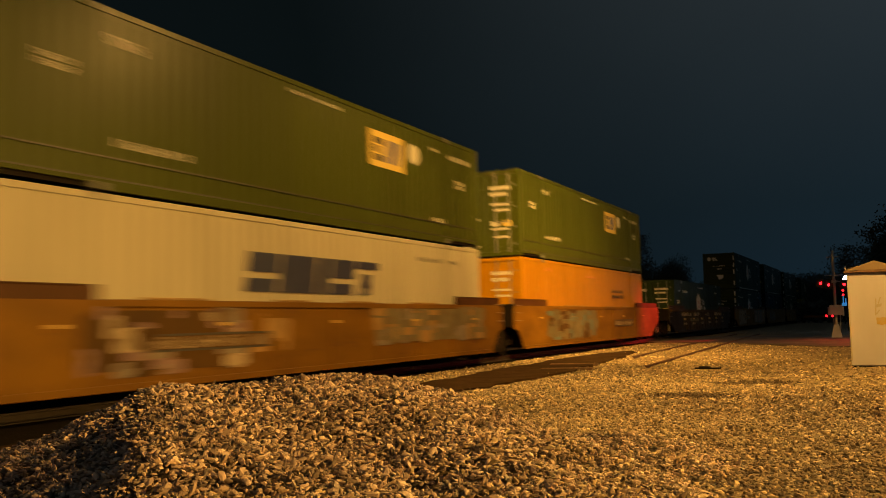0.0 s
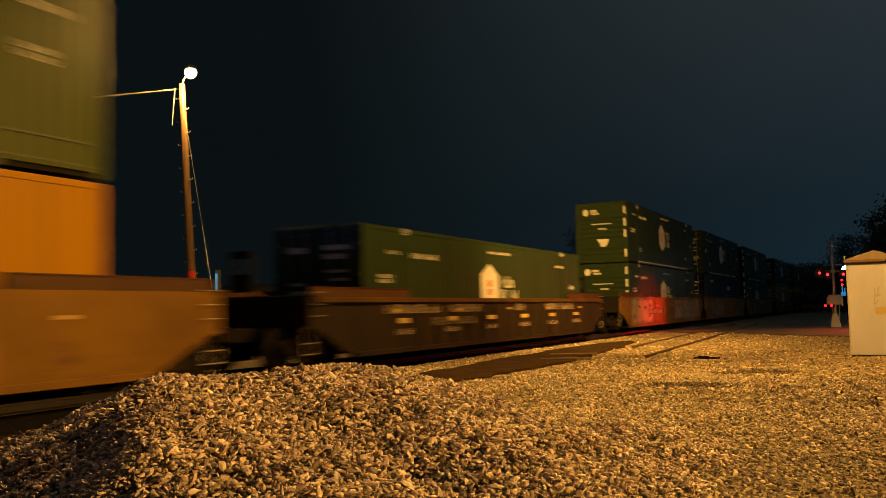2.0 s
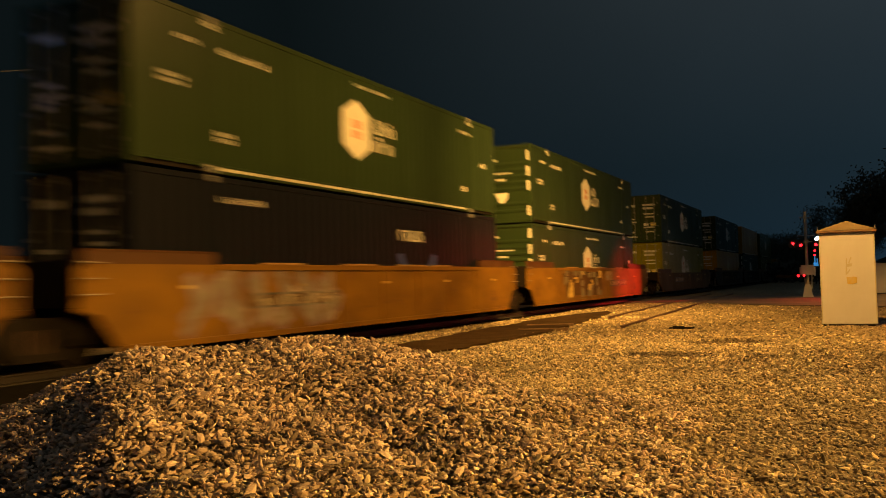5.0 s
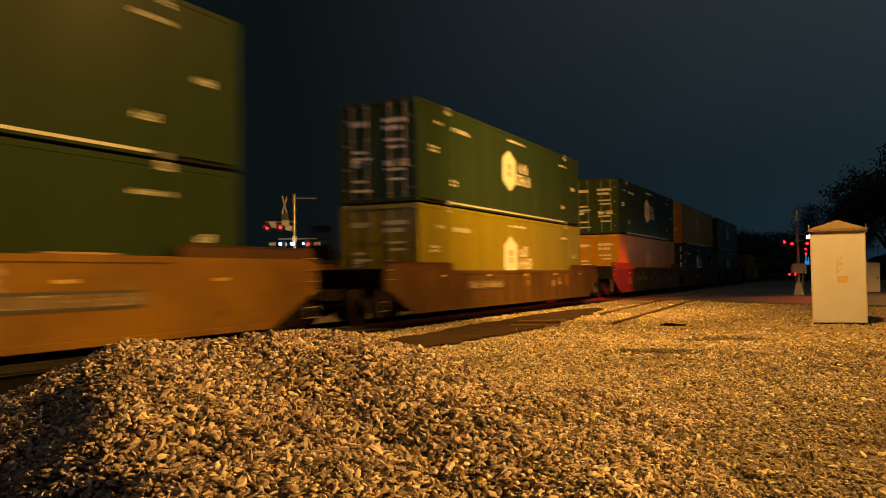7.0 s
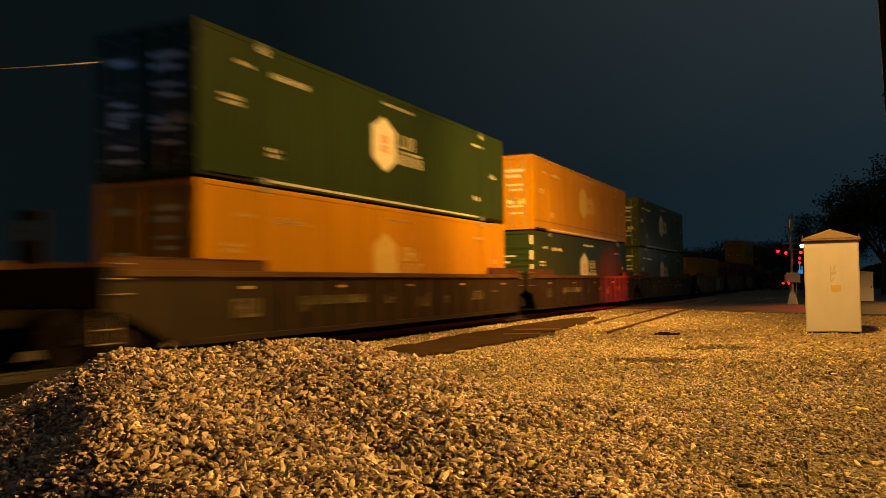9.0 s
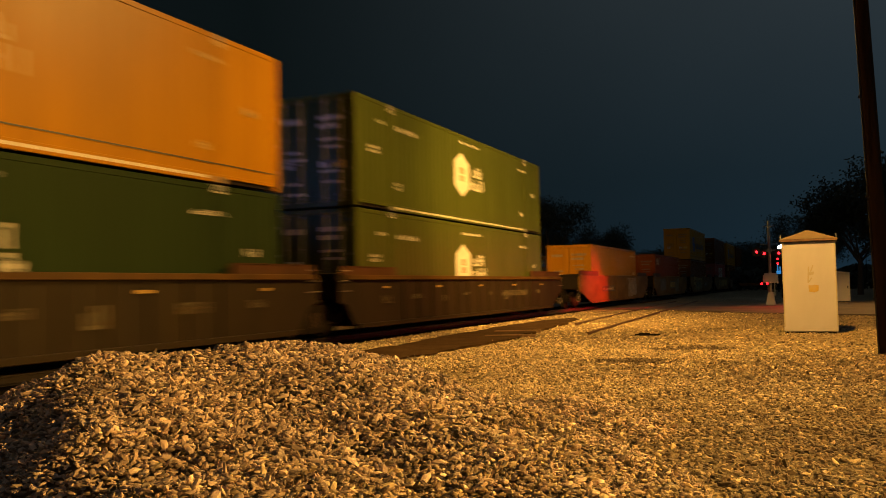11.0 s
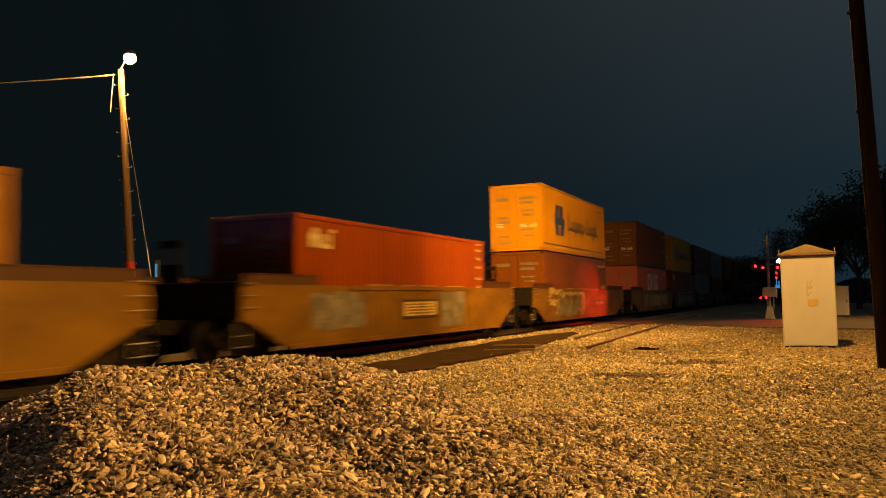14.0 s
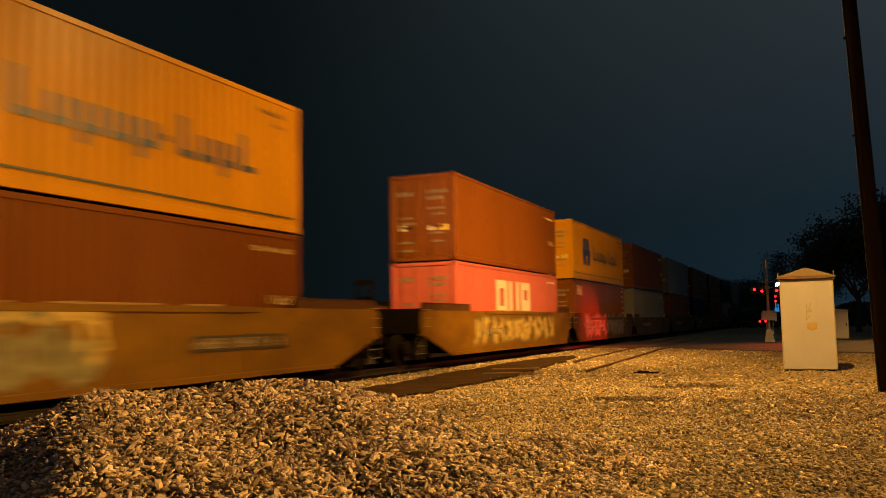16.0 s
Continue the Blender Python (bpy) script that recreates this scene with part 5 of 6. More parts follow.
well_car(137.75, 16.15, K, ("coupled", 2.15), "rust", [(8.0, 13.5, 0.95, 1.48, (EDGE_PALE, CAR_YELLOW, HUMP_PLATE, CAR_RUST), -20, 9)], 7)
container(137.75, C53, 0, OLIVE, "olive yellow container with a pale hexagonal emblem", livery="hex", seed=12)
container(137.75, C53, 1, DEEP_GREEN, HEX, livery="hex", rail_mat=None, seed=13)

well_car(161.4, 16.15, K, J, "brown", [], 8)
container(161.4, C53, 0, ORANGE, "orange container with a pale hexagonal emblem", livery="hex", seed=14)
container(161.4, C53, 1, DEEP_GREEN, HEX, livery="hex", rail_mat=None, seed=15)

well_car(180.85, 16.15, J, J, "brown", [], 9)
container(180.85, C53, 0, DEEP_GREEN, HEX, "front", "hex", None, 16)
container(180.85, C53, 1, ORANGE, "orange container with a pale hexagonal emblem", livery="hex", seed=17)

well_car(200.45, 16.15, J, K, "brown", [], 10)
# lighter green than their like: lamp brightness put into the paint
container(200.45, C53, 0, GREEN, HEX, livery="hex", seed=18)
container(200.45, C53, 1, GREEN, HEX, livery="hex", seed=19)

well_car(225.9, 12.19, ("coupled", 3.7), ("coupled", 2.6), "plain", [(8.1, 10.7, 0.58, 1.80, (SPRAY_PALE, EDGE_PALE, SPRAY_PALE), -22, 11)], 11)
container(225.9, C40, 0, TAN, "plain tan-orange container, alone in its well", livery="plain", seed=20)

well_car(245.7, 12.19, K, K, "plain", [(0.2, 2.8, 0.75, 1.68, (SPRAY_GREY, SPRAY_GREEN, SPRAY_GREY), -26, 12), (7.5, 9.5, 0.58, 1.76, (SPRAY_GREY, SPRAY_GREEN), -22, 13)], 12, plate=True)
container(245.7, C40, 0, RED, "orange-red container with a cream label, alone in its well", livery="small", seed=21)

well_car(265.3, 12.19, K, ("coupled", 3.4), "plain", [(-0.2, 6.0, 0.6, 1.84, (SPRAY_OCHRE, SPRAY_DULL, CAR_RUST), 207, 44)], 13, panel=8.1)
container(265.3, C40, 0, BROWN, "oxide brown corrugated container", livery="plain", seed=22)
container(265.3, C40, 1, YELLOW, "bright yellow-orange container with dark blue emblem and lettering shapes", livery="liner", seed=23)

well_car(287.0, 12.19, ("coupled", 3.4), J, "plain", [(0.8, 10.5, 0.75, 1.6, (SPRAY_DULL, SPRAY_OCHRE, SPRAY_GREEN), 12, 15)], 14)
container(287.0, C40, 0, PINK, "faded magenta container with large white lettering shapes", livery="big", seed=24)
container(287.0, C40, 1, BROWN, "oxide brown corrugated container", livery="plain", seed=25)

well_car(302.3, 12.19, J, J, "rust", [(0.8, 10.5, 0.7, 1.7, GRIM, 10, 16)], 15)
container(302.3, C40, 0, BROWN, "oxide brown container with white lettering shapes", livery="small", seed=26)
container(302.3, C40, 1, YELLOW, "bright yellow-orange container with dark blue emblem and lettering shapes", livery="liner", seed=27)

for k, (low_m, up_m, low_w, up_w) in enumerate(((GREY, BROWN, "grey", "oxide brown"), (BROWN, GREY, "oxide brown", "grey"), (NAVY, BROWN, "dark blue", "oxide brown"),
                                                (BROWN, BROWN, "oxide brown", "oxide brown"), (GREY, NAVY, "grey", "dark blue"), (BROWN, GREY, "oxide brown", "grey"),
                                                (NAVY, GREY, "dark blue", "grey"), (GREY, BROWN, "grey", "oxide brown"))):
    s0 = 317.6 + 15.3 * k
    well_car(s0, 12.19, J, J if k < 7 else K, "rust", [], 16 + k)
    container(s0, C40, 0, low_m, low_w + " corrugated container far back in the train", livery="plain", seed=30 + k)
    container(s0, C40, 1, up_m, up_w + " corrugated container far back in the train", livery="plain", seed=40 + k)

# ---------------------------------------------------------------- things beside the track


def signal_house():
    x0, x1, y0, y1, top = -0.66, 0.66, 0.0, 1.7, 2.42
    ob = thing("signal_cabinet", (-0.155, 24.6, 0.0), "cream painted steel signal house standing on the gravel", "cabinet")
    bm = B()
    box(bm, x0, x1, y0, y1, 0.035, top, 0.012)
    part("body", bm, CABINET, ob)
    bm = B()
    box(bm, x0 + 0.05, x1 - 0.05, y0 + 0.05, y1 - 0.05, -0.05, 0.034)
    part("plinth", bm, STEEL_DARK, ob)
    for x in (x0 + 0.12, x1 - 0.12):
        bm = B()
        box(bm, x - 0.07, x + 0.07, y0 - 0.02, y0 + 0.04, -0.05, 0.033, 0.006)
        part("foot_block", bm, STEEL_DARK, ob)
    bm = B()
    e = 0.055
    box(bm, x0 - e, x1 + e, y0 - e, y1 + e, top + 0.002, top + 0.07, 0.01)
    # dark wood colour paints the shadow line under the roof
    part("eave", bm, POLE_WOOD, ob, "roof edge coloured dark as its own shadow line")
    bm = B()
    prism(bm, [(x0 - e, top + 0.07), (x1 + e, top + 0.07), (0.02, top + 0.30), (-0.02, top + 0.30)], "y", y0 - e, y1 + e)
    part("roof", bm, CABINET_ROOF, ob, "low tan gabled steel roof")
    for x in (x0 - 0.02, x1 + 0.02):
        bm = B()
        tube(bm, (x, y0 - 0.03, top - 0.02), (x, y0 - 0.03, top + 0.16), 0.012, sides=6)
        ball(bm, (x, y0 - 0.03, top + 0.17), 0.018, 6, 4)
        part("lifting_lug", bm, GALV, ob)
    bm = B()
    for x in (x0 + 0.02, x1 - 0.02):
        box(bm, x - 0.012, x + 0.012, y0 - 0.006, y0 - 0.001, 0.16, top - 0.04)
    box(bm, x0 + 0.02, x1 - 0.02, y0 - 0.006, y0 - 0.001, top - 0.06, top - 0.045)
    part("door_seam", bm, PALE_LABEL, ob)
    bm = B()
    prism(bm, [(-0.02, 1.09), (0.10, 1.07), (0.21, 1.10), (0.22, 1.25), (0.13, 1.27), (0.05, 1.255), (-0.03, 1.26)], "y", y0 - 0.006, y0 - 0.002)
    part("sticker", bm, FADED_LABEL, ob, "peeling faded yellow label")
    bm = B()
    prism(bm, [(-0.05, 1.32), (-0.02, 1.32), (0.0, 1.75), (-0.03, 1.75)], "y", y0 - 0.005, y0 - 0.002)
    prism(bm, [(-0.02, 1.52), (0.10, 1.54), (0.12, 1.62), (0.0, 1.60)], "y", y0 - 0.0055, y0 - 0.0025)
    prism(bm, [(0.02, 1.62), (0.05, 1.61), (0.11, 1.78), (0.08, 1.79)], "y", y0 - 0.0058, y0 - 0.0024)
    prism(bm, [(-0.03, 1.36), (0.0, 1.34), (0.07, 1.44), (0.05, 1.47)], "y", y0 - 0.0061, y0 - 0.0023)
    part("stain", bm, PALE_LABEL, ob, "faint streaked stain")
    return ob


signal_house()


def small_cabinet():
    ob = thing("equipment_cabinet", (1.42, 54.6, 0.0), "small cream equipment cabinet beside the crossing", "cabinet")
    bm = B()
    box(bm, -0.38, 0.38, 0, 0.5, 0.12, 1.72, 0.015)
    part("body", bm, CABINET, ob)
    bm = B()
    prism(bm, [(-0.42, 1.722), (0.42, 1.722), (0.42, 1.78), (-0.42, 1.86)], "y", -0.04, 0.54)
    part("roof", bm, CABINET, ob)
    bm = B()
    box(bm, -0.34, 0.34, 0.04, 0.46, 0.0, 0.12)
    part("plinth", bm, FAR_DARK, ob)
    bm = B()
    box(bm, 0.24, 0.29, -0.03, -0.002, 0.85, 1.0)
    part("handle", bm, STEEL_DARK, ob)


small_cabinet()


def utility_pole():
    base = Vector((1.17, 17.8, 0.0))
    ob = thing("utility_pole", base, "tall dark creosoted utility pole with conduit and lit lamp arm", "utility pole")
    lean, tall = -0.40, 13.0

    def axis(z):
        return Vector((lean * z / tall, 0, z))
    bm = B()
    lathe(bm, [(*axis(z), 0.155 - 0.0035 * z) for z in np.linspace(-0.2, tall, 12)], 16)
    part("shaft", bm, TIMBER, ob, smooth=True)
    bm = B()
    tube(bm, (-0.145, -0.07, 0.0), (-0.113 + lean * 0.69, -0.07, 9.0), 0.016, sides=8)
    part("conduit", bm, RUBBER, ob, "dark cable conduit strapped to the pole")
    for k in range(5):
        z = 1.0 + 1.9 * k
        x = axis(z).x
        bm = B()
        box(bm, x - 0.175, x - 0.09, -0.095, -0.045, z, z + 0.05)
        part("conduit_strap", bm, RUBBER, ob)
    c = Vector(YARD_LAMP) - base
    bm = B()
    root = axis(10.6)
    pts = [root + Vector(((c.x - root.x) * f, c.y * f, 0.95 * math.sin(f * 1.57))) for f in np.linspace(0, 1, 9)]
    for p, q in zip(pts, pts[1:]):
        tube(bm, p, q, 0.035, sides=8)
    part("lamp_arm", bm, GALV, ob)
    bm = B()
    ball(bm, (c.x, c.y, c.z + 0.12), 0.3, 14, 8, 0.42)
    head = part("lamp_head", bm, GALV, ob, smooth=True)
    bm = B()
    ball(bm, (c.x, c.y, c.z + 0.02), 0.14, 12, 8, 0.8)
    part("lamp_glass", bm, SODIUM_GLOW, head)
    # housing for the added fill light, above the view
    f = Vector(POLE_FILL) - base
    turn = look(f, Vector((-10.8, 34.0, 3.2)) - base)
    bm = B()
    box(bm, -0.24, 0.24, -0.19, 0.19, 0.03, 0.22, 0.02)
    tube(bm, (0, 0, 0.1), (0.0, -0.25, 0.3), 0.03, sides=8)
    for v in bm.verts:
        v.co = turn @ v.co
    flood = part("pole_fill_head", bm, STEEL_DARK, ob, "unseen added floodlight housing that brightens the far train")
    bm = B()
    box(bm, -0.21, 0.21, -0.16, 0.16, 0.015, 0.028)
    for v in bm.verts:
        v.co = turn @ v.co
    part("lamp_glass", bm, SODIUM_GLOW, flood)


utility_pole()


# out-of-view mast, added to carry the fill light on the heap
def heap_fill_mast():
    ob = thing("heap_fill_mast", (HEAP_FILL[0], HEAP_FILL[1], 0), "added unseen mast whose floodlight brightens the gravel heap", "floodlight")
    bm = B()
    lathe(bm, [(0, 0, z, 0.12 - 0.005 * z) for z in np.linspace(0, HEAP_FILL[2] + 0.2, 6)], 12)
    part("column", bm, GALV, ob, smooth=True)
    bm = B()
    box(bm, -0.28, -0.1, -0.35, 0.35, HEAP_FILL[2] - 0.25, HEAP_FILL[2] + 0.25, 0.03)
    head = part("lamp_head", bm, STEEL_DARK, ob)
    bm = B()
    box(bm, -0.3, -0.285, -0.3, 0.3, HEAP_FILL[2] - 0.2, HEAP_FILL[2] + 0.2)
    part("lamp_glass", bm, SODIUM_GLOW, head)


heap_fill_mast()


# out-of-view lamp post, added to hold the road's fill light
def road_fill():
    ob = thing("street_lamp", (ROAD_FILL[0] + 1.6, ROAD_FILL[1] + 0.2, 0), "unseen added lamp that brightens the crossing road", "street lamp")
    bm = B()
    lathe(bm, [(0, 0, z, 0.1 - 0.004 * z) for z in np.linspace(0, 8.1, 6)], 12)
    part("column", bm, GALV, ob, smooth=True)
    bm = B()
    tube(bm, (0, 0, 8.0), (-1.4, -0.18, 8.3), 0.035, sides=8)
    part("lamp_arm", bm, GALV, ob)
    bm = B()
    ball(bm, (-1.6, -0.2, 8.26), 0.3, 14, 8, 0.42)
    head = part("lamp_head", bm, GALV, ob, smooth=True)
    bm = B()
    ball(bm, (-1.6, -0.2, 8.16), 0.14, 12, 8, 0.8)
    part("lamp_glass", bm, SODIUM_GLOW, head)


road_fill()


def far_pole():
    base = (-20.95, 21.45, 0.0)
    ob = thing("lamp_pole", base, "leaning timber pole with climbing steps and a lit sodium lamp", "lamp pole")

    def axis(z):
        return Vector((0.40 - 0.036 * z, 0.31 - 0.034 * z, z))
    bm = B()
    lathe(bm, [(*axis(z), 0.158 - 0.0058 * z) for z in np.linspace(-0.2, 9.3, 9)], 14)
    part("shaft", bm, POLE_WOOD, ob, smooth=True)
    for k in range(17):
        z = 2.4 + 0.4 * k
        s = 1 if k % 2 else -1
        bm = B()
        foot = axis(z) + Vector((s * 0.1, -0.02, 0))
        tip = axis(z) + Vector((s * 0.28, -0.02, 0.01))
        tube(bm, foot, tip, 0.014, sides=5)
        tube(bm, tip, tip + Vector((0, 0, 0.05)), 0.014, sides=5)
        part("climbing_step", bm, GALV, ob)
    bm = B()
    tube(bm, (0.06, 0, 9.1), (0.12, 0.0, 9.4), 0.03, sides=8)
    tube(bm, (0.12, 0.0, 9.4), (0.73, -0.28, 9.74), 0.03, sides=8)
    part("lamp_arm", bm, GALV, ob)
    bm = B()
    ball(bm, (0.75, -0.30, 9.69), 0.2, 14, 8, 0.5)
    head = part("lamp_head", bm, GALV, ob, smooth=True)
    bm = B()
    ball(bm, (0.75, -0.30, 9.53), 0.21, 16, 12, 0.95)
    part("lamp_glass", bm, SODIUM_GLOW, head, "glowing sodium lamp bowl")
    bm = B()
    tube(bm, (-0.33, -0.05, 7.9), (-0.20, -0.05, 9.2), 0.02, sides=6)
    part("insulator_rod", bm, GALV, ob)
    bm = B()
    pts = [(0.14, -0.1, 8.95), (2.2, -0.4, 0.1)]
    tube(bm, pts[0], pts[-1], 0.009, sides=5)
    part("guy_wire", bm, GALV, ob)
    bm = B()
    lathe(bm, [(*axis(z), 0.150) for z in (2.2, 2.5, 2.9)], 14)
    part("marker_band", bm, RED_MARK, ob, "red reflective marker band")
    # the service wire that runs off along the far side
    bm = B()
    a, b = Vector((base[0], base[1], 9.15)), Vector((base[0] - 26, base[1] - 6.0, 11.0))
    cable(bm, [a.lerp(b, f) + Vector((0, 0, -2.2 * f * (1 - f))) for f in np.linspace(0, 1, 60)], 0.026)
    w = new("overhead_wire", mesh_of("overhead_wire", bm, WIRE))
    tagged(w, "pale twisted overhead wire strung from the lamp pole", "wire")


RED_MARK = surface("red_reflective_band", (0.6, 0.04, 0.03), None, 0.4, scale=6, fine=30, bump=0.02)
far_pole()


def flasher(ob, x, y, z, face, lit=True, turn=0.0, lens=0.10):
    """A round crossing light: hood, dark backing disc, lens. face: +1 or -1 along y; turn: degrees about its stem."""
    m = pose(x, y, z, 0, 0, turn)

    def put(name, bm, material, under, label=""):
        for v in bm.verts:
            v.co = m @ v.co
        return part(name, bm, material, under, label)
    bm = B()
    tube(bm, (0, 0, 0), (0, 0.04 * face, 0), 0.26, sides=18)
    back = put("backing_disc", bm, MARK_DARK, ob)
    bm = B()
    tube(bm, (0, -0.16 * face, 0), (0, -0.001 * face, 0), 0.11, 0.13, 12)
    put("lamp_housing", bm, GALV, back)
    bm = B()
    arc = np.linspace(0, math.pi, 9)
    prism(bm, [(0.15 * math.cos(t), 0.15 * math.sin(t)) for t in arc] + [(0.135 * math.cos(t), 0.135 * math.sin(t)) for t in arc[::-1]], "y", 0.045 * face, 0.30 * face)
    put("hood", bm, MARK_DARK, back)
    if lit:
        bm = B()
        tube(bm, (0, 0.042 * face, 0), (0, 0.06 * face, 0), lens, sides=16)
        put("lens", bm, RED_GLOW, back, "glowing red lens")


def crossing_signal():
    x, y = MAST
    ob = thing("crossing_signal", (x, y, 0.0), "level crossing signal mast with lit red flashers and a gate box", "crossing signal")
    bm = B()
    prism(bm, [(-0.27, 0.0), (0.27, 0.0), (0.13, 0.74), (-0.13, 0.74)], "y", -0.22, 0.22)
    part("base", bm, CABINET, ob, "pale flared steel mast base")
    bm = B()
    tube(bm, (0, 0, 0.7), (0, 0, 4.75), 0.085, 0.075, 12)
    part("mast", bm, GALV, ob)
    bm = B()
    box(bm, -0.30, 0.34, -0.2, 0.24, 1.26, 1.80, 0.02)
    box(bm, -0.38, -0.301, -0.12, 0.14, 1.2, 1.7, 0.01)
    box(bm, 0.341, 0.42, -0.12, 0.14, 1.2, 1.7, 0.01)
    part("gate_mechanism", bm, CABINET, ob, "boxy pale gate mechanism")
    for a, b in (((-0.1, 0.15, 0.6), (-0.16, 0.15, 1.3)), ((0.2, 0.15, 0.5), (0.22, 0.15, 1.3))):
        bm = B()
        tube(bm, a, b, 0.03, sides=8)
        part("cable_conduit", bm, GALV, ob)
    bm = B()
    tube(bm, (-0.85, 0, 3.08), (0.85, 0, 3.08), 0.03, sides=8)
    box(bm, -0.12, 0.12, -0.1, 0.1, 3.0, 3.16)
    part("crossarm", bm, GALV, ob)
    for w, z in ((0.45, 3.42), (0.3, 4.42)):
        bm = B()
        tube(bm, (-w, 0, z), (w, 0, z), 0.025, sides=8)
        part("bracket", bm, GALV, ob)
    for dx in (-0.66, -0.27, 0.5, 0.82):
        flasher(ob, dx, -0.08 if abs(dx) > 0.6 else -0.02, 2.90 + (0.1 if abs(dx) > 0.6 else 0), -1, lens=0.07)
    for z in (2.58, 2.33):
        bm = B()
        tube(bm, (0.42, -0.05, z), (0.42, -0.12, z), 0.06, sides=12)
        part("gate_lamp", bm, RED_DOT, ob, "small lit red gate lamp")
    for dx in (-0.445, -0.15):
        bm = B()
        tube(bm, (dx, -0.25, 1.22), (dx, -0.32, 1.22), 0.065, sides=12)
        part("gate_lamp", bm, RED_DOT, ob, "small lit red gate lamp")
    bm = B()
    box(bm, -1.6, -0.05, -0.249, -0.201, 1.12, 1.28, 0.01)
    part("gate_arm_stub", bm, STEEL_DARK, ob)


crossing_signal()


def far_signal():
    """The crossing signal across the track, turned towards the road."""
    ob = thing("crossing_signal", (-29.2, 41.6, 0.0), "crossing signal beyond the track with crossbuck and lit red flashers", "crossing signal")
    ob.rotation_euler = (0, 0, radians(30))
    bm = B()
    tube(bm, (0, 0, 0), (0, 0, 6.3), 0.10, 0.09, 12)
    ball(bm, (0, 0, 6.32), 0.13, 10, 6, 0.7)
    part("mast", bm, GALV, ob)
    bm = B()
    tube(bm, (0, 0, 6.15), (1.3, 0.2, 6.15), 0.035, sides=8)
    part("top_arm", bm, GALV, ob)
    for s in (-1, 1):
        bm = B()
        box(bm, -0.65, 0.65, -0.012, 0.012, -0.11, 0.11, 0.004)
        for v in bm.verts:
            v.co = pose(-0.55, -0.12 + 0.03 * s, 5.72, 0, s * 50, 76) @ v.co
        part("crossbuck_blade", bm, MARK_WHITE, ob, "white crossbuck blade")
    bm = B()
    tube(bm, (0, 0, 4.75), (-1.7, -0.1, 4.75), 0.035, sides=8)
    tube(bm, (-0.95, -0.05, 3.75), (1.3, -0.05, 3.75), 0.035, sides=8)
    box(bm, -0.14, 0.14, -0.13, 0.13, 3.6, 3.9)
    part("crossarm", bm, GALV, ob)
    for dx, z, turn, lit in ((-1.55, 4.42, -30, True), (-0.78, 4.44, -18, True), (-0.62, 3.42, -62, False), (0.74, 3.42, 25, True)):
        flasher(ob, dx, -0.1, z, -1, lit, turn)
    for dx, dz, r in ((-1.25, 4.62, 0.22), (-0.5, 4.66, 0.24), (-0.3, 4.4, 0.16)):
        bm = B()
        tube(bm, (dx - 0.2, -0.02, dz), (dx + 0.2, -0.05, dz - 0.03), r * 0.85, r, 12)
        part("lamp_housing", bm, MARK_WHITE, ob)
    for dx in (-1.3, 1.3):
        bm = B()
        tube(bm, (dx - 0.18, -0.05, 3.45), (dx + 0.2, -0.05, 3.45), 0.1, 0.12, 12)
        part("lamp_housing", bm, MARK_WHITE, ob)
    for z in (4.15, 4.75, 5.4, 6.0):
        bm = B()
        tube(bm, (0, 0, z), (0, 0, z + 0.1), 0.135, sides=12)
        part("mast_clamp", bm, GALV, ob)
    bm = B()
    box(bm, -0.75, -0.35, -0.03, 0.0, 4.85, 5.3)
    part("number_plate", bm, MARK_DARK, ob, "dark plate under the crossbuck")
    for dx, r, m in ((-0.80, 0.11, ICE_GLOW), (-0.14, 0.10, WHITE_GLOW), (0.52, 0.08, ICE_GLOW)):
        bm = B()
        ball(bm, (dx, -0.24, 3.46), r, 10, 8)
        part("work_lamp", bm, m, ob, "bright cool white lamp")


far_signal()


# ---- distance: lamps, sign, trees, low buildings


def glow_dot(name, place, r, material, label, category, post=0.05):
    ob = thing(name, (place[0], place[1], 0), label, category)
    bm = B()
    tube(bm, (0, 0, 0), (0, 0, place[2] - r * 0.6), post, sides=8)
    part("post", bm, STEEL_DARK, ob)
    bm = B()
    ball(bm, (0, 0, place[2]), r, 10, 8)
    part("lamp_globe", bm, material, ob)


glow_dot("street_lamp", (-2.42, 72.0, 3.92), 0.25, WHITE_GLOW, "lit cool white street lamp beyond the crossing", "street lamp")
glow_dot("street_lamp", (-52.0, 60.0, 2.0), 0.10, WHITE_GLOW, "small lit white lamp far beyond the track", "street lamp")
glow_dot("street_lamp", (5.9, 120.0, 6.6), 0.12, RED_DOT, "faint far red lamp", "street lamp")

booth = thing("lit_post", (-23.4, 26.0, 0.0), "narrow post beyond the track, blue light on it painted as glow", "post")
bm = B()
box(bm, -0.08, 0.08, -0.08, 0.08, 0, 3.2, 0.01)
part("column", bm, FAR_DARK, booth)
# glow stands in for blue light falling on the post
bm = B()
box(bm, -0.06, 0.06, -0.095, -0.083, 1.9, 3.05)
part("post_glow_strip", bm, BLUE_GLOW, booth, "glowing strip standing in for blue light on the post")

sign = thing("lit_sign", (-4.3, 110.0, 0.0), "blue lit sign far beyond the crossing", "sign")
bm = B()
for k in range(4):
    box(bm, 0.1 + 0.26 * k, 0.22 + 0.26 * k, -0.02, 0.02, 2.4, 3.3 - 0.3 * (k % 2))
box(bm, 0.0, 1.1, -0.02, 0.02, 2.1, 2.5)
part("lit_face", bm, BLUE_GLOW, sign)
bm = B()
for dx in (0.2, 0.9):
    tube(bm, (dx, 0.05, 0), (dx, 0.05, 2.4), 0.06, sides=8)
part("leg", bm, STEEL_DARK, sign)


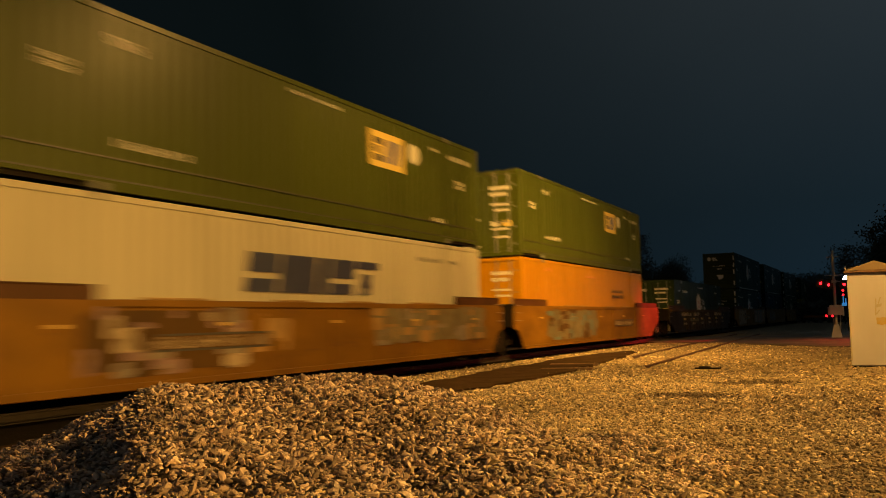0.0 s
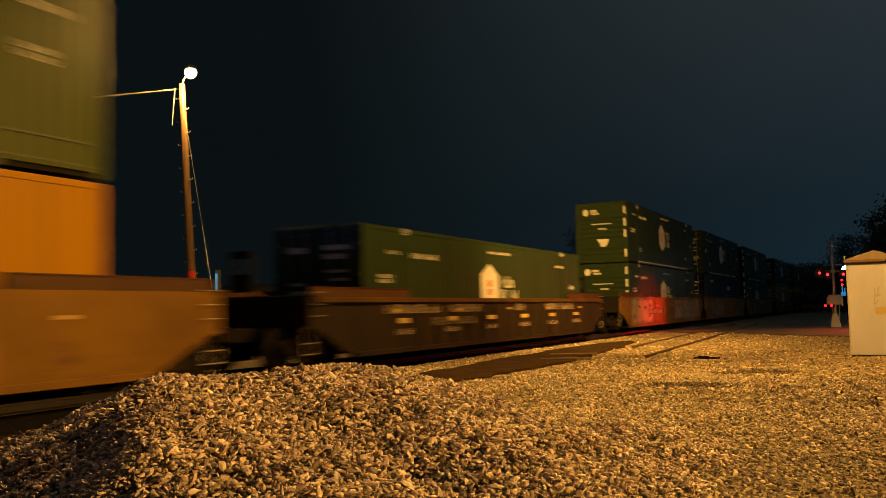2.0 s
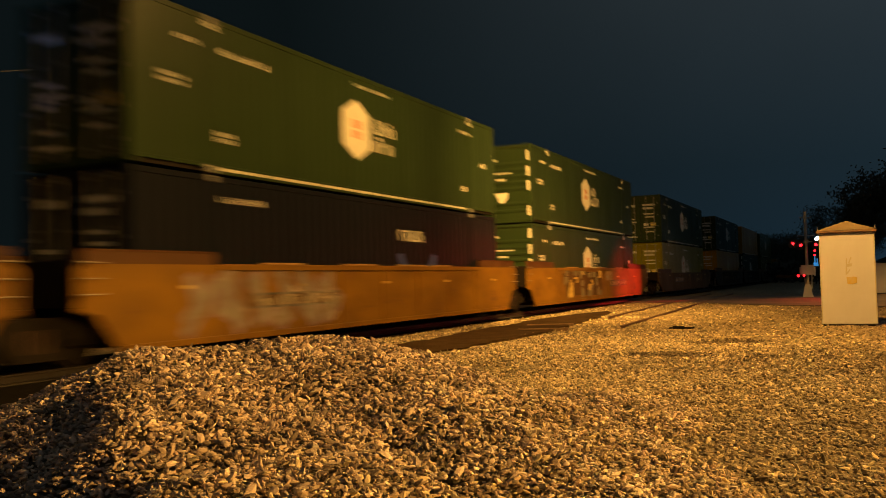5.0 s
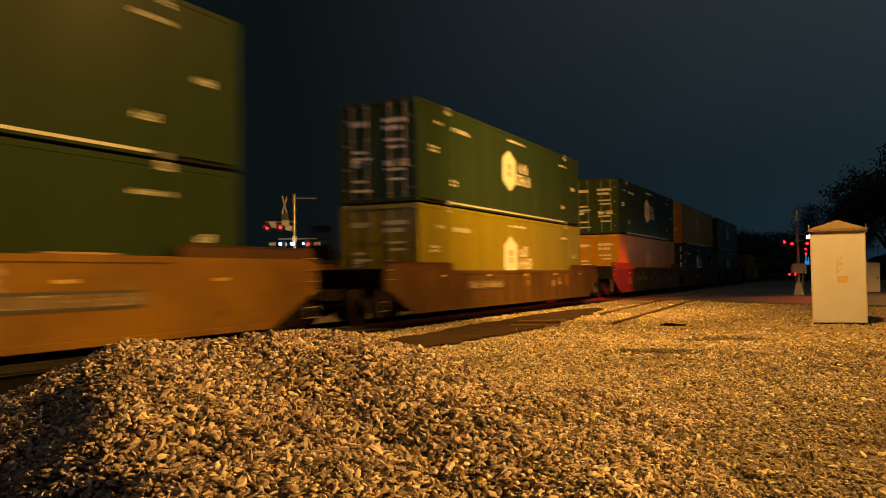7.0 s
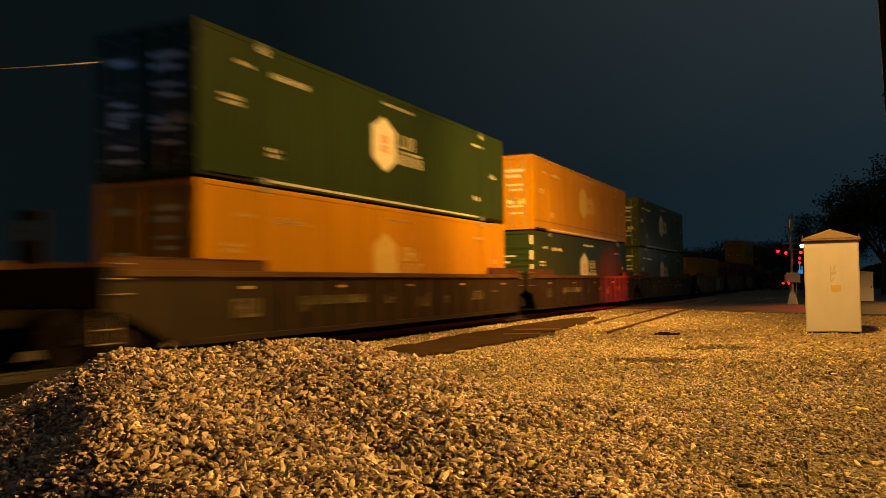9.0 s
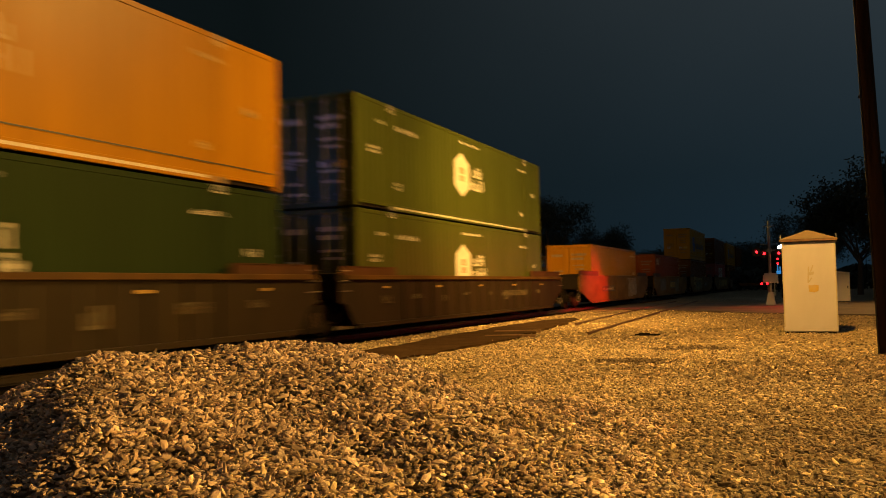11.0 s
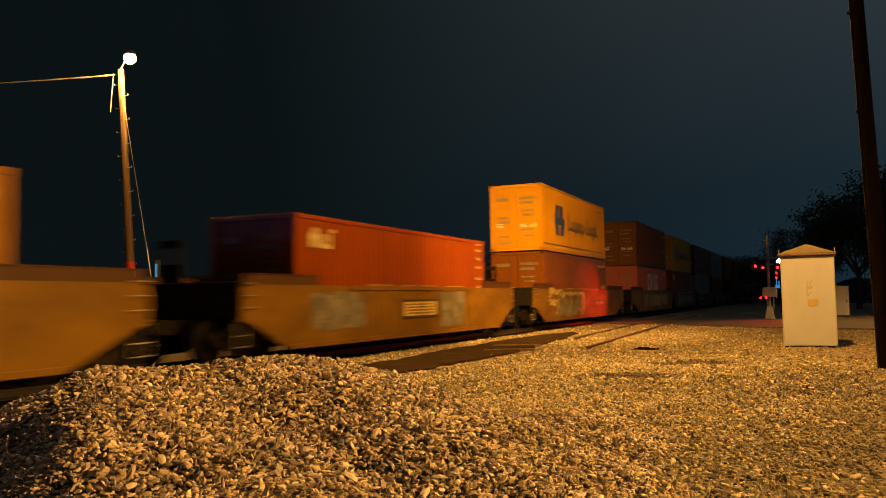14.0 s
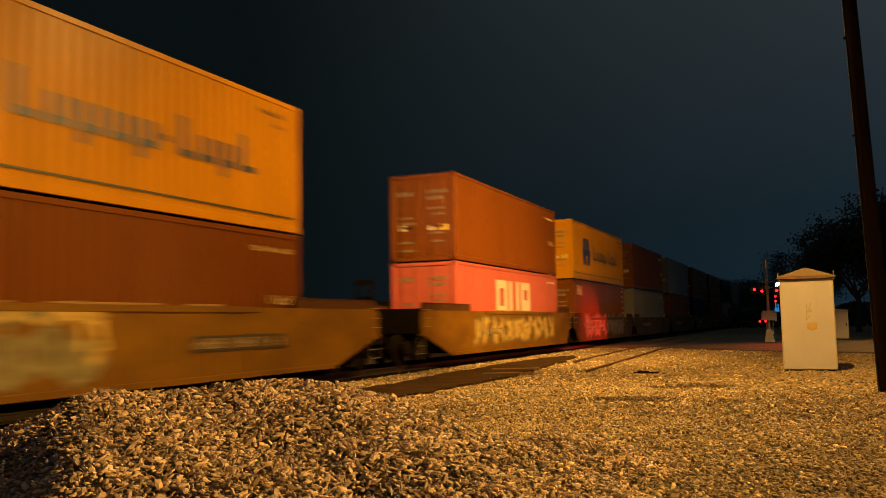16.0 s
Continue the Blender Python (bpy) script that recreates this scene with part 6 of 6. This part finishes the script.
def tree(place, height, spread, seed, label, clumps=780):
    rng = random.Random(seed)
    ob = thing("tree", place, label, "tree", "dark trees round the crossing")
    bm = B()
    trunk_h = height * 0.38
    tube(bm, (0, 0, -0.2), (0.1, 0, trunk_h), height * 0.028, height * 0.019, 9)
    limbs = []
    for k in range(9):
        a, r = rng.uniform(0, 2 * math.pi), spread * rng.uniform(0.35, 0.8)
        p0 = Vector((0.1 * rng.random(), 0, trunk_h * rng.uniform(0.65, 1.0)))
        p1 = Vector((r * math.cos(a), r * math.sin(a), height * rng.uniform(0.5, 0.9)))
        tube(bm, p0, p1, height * 0.011, height * 0.004, 6)
        limbs.append(p1)
    part("trunk", bm, BARK, ob)
    verts, faces = [], []
    for k in range(clumps):
        c = Vector(rng.choice(limbs)) * 1.0 + Vector((max(-0.45, min(0.45, rng.gauss(0, 0.22))) * spread, max(-0.45, min(0.45, rng.gauss(0, 0.22))) * spread, max(-0.16, min(0.13, rng.gauss(0, 0.09))) * height))
        for q in range(16):
            d = Vector((rng.gauss(0, 1), rng.gauss(0, 1), rng.gauss(0, 1))) * spread * 0.07
            u = Vector((rng.gauss(0, 1), rng.gauss(0, 1), rng.gauss(0, 1))).normalized() * spread * 0.027
            v = u.orthogonal().normalized() * spread * 0.017
            n0 = len(verts)
            o = c + d
            verts += [o - u, o + v, o + u, o - v]
            faces.append((n0, n0 + 1, n0 + 2, n0 + 3))
    me = bpy.data.meshes.new("crown")
    me.from_pydata(verts, [], faces)
    me.materials.append(LEAF)
    c = part("crown", me, None, ob)
    tagged(c, "dark leafy crown", kind="stuff")


for k, (x, y, h, s) in enumerate(((3.5, 82, 9.5, 5.0), (9.5, 78, 10.5, 6.2), (16.5, 74, 11.0, 7.0), (24, 70, 12, 7), (-1.2, 104, 8.5, 4.5), (-33, 112, 12.5, 5.0), (-28, 118, 9.5, 4.5),
                                  (-40, 120, 8.5, 5.0), (-13, 150, 7.5, 6.0), (-22, 155, 7.0, 6.5), (-5, 145, 6.5, 6.0))):
    tree((x, y, 0), h, s, 50 + k, "dark leafy tree against the night sky")

rng = random.Random(77)
verts, faces = [], []
for k in range(15000):
    x = rng.uniform(-75, 60)
    top = 3.2 + 1.8 * noise.noise((x * 0.06, 3.0, 1.0)) + 1.0 * noise.noise((x * 0.25, 9.0, 1.0))
    o = Vector((x, 128 + rng.uniform(0, 9) - 0.35 * abs(x), max(0.2, top * rng.uniform(0.0, 1.0) ** 0.7)))
    u = Vector((rng.gauss(0, 1), rng.gauss(0, 1), rng.gauss(0, 1))).normalized() * 0.42
    v = u.orthogonal().normalized() * 0.3
    n0 = len(verts)
    verts += [o - u, o + v, o + u, o - v]
    faces.append((n0, n0 + 1, n0 + 2, n0 + 3))
me = bpy.data.meshes.new("far_woods")
me.from_pydata(verts, [], faces)
me.materials.append(LEAF)
tagged(new("far_woods", me), "dark line of low woods beyond the crossing", "woods", kind="stuff")

bm = B()
for x0, x1, y, h in ((-90, -62, 92, 4.2), (-60, -46, 100, 3.4), (-75, -50, 70, 3.0)):
    box(bm, x0, x1, y, y + 8, 0, h)
    prism(bm, [(x0 - 0.4, h), (x1 + 0.4, h), (x1 - 2, h + 1.2), (x0 + 2, h + 1.2)], "y", y - 0.4, y + 8.4)
solid("backdrop", bm, FAR_DARK, "low dark buildings far beyond the track", "buildings")

# a scrap of flat steel lying in the yard
bm = B()
prism(bm, [(-0.28, 0.0), (0.26, 0.02), (0.34, 0.18), (-0.20, 0.2)], "z", 0.03, 0.07)
box(bm, -0.2, 0.1, 0.04, 0.12, 0.07, 0.10, 0.01)
plate = new("steel_plate", mesh_of("steel_plate", bm, STEEL_DARK))
plate.location = (-4.12, 22.6, 0.0)
tagged(plate, "dark scrap steel tie plate lying on the gravel", "scrap metal")


# ---------------------------------------------------------------- movement


def motions():
    seconds = [0.5 * k for k in range(33)]
    for ob in movers:
        x, y, z = ob.location
        walk(ob, [(t, Matrix.Translation((x, y - travelled(t), z))) for t in seconds])
    ticks = [k / FPS for k in range(16 * FPS + 1)]
    for w in wheelsets:
        p = w.location.copy()
        walk(w, [(t, Matrix.Translation(p) @ Matrix.Rotation(travelled(t) / WHEEL_R, 4, "X")) for t in ticks])


motions()
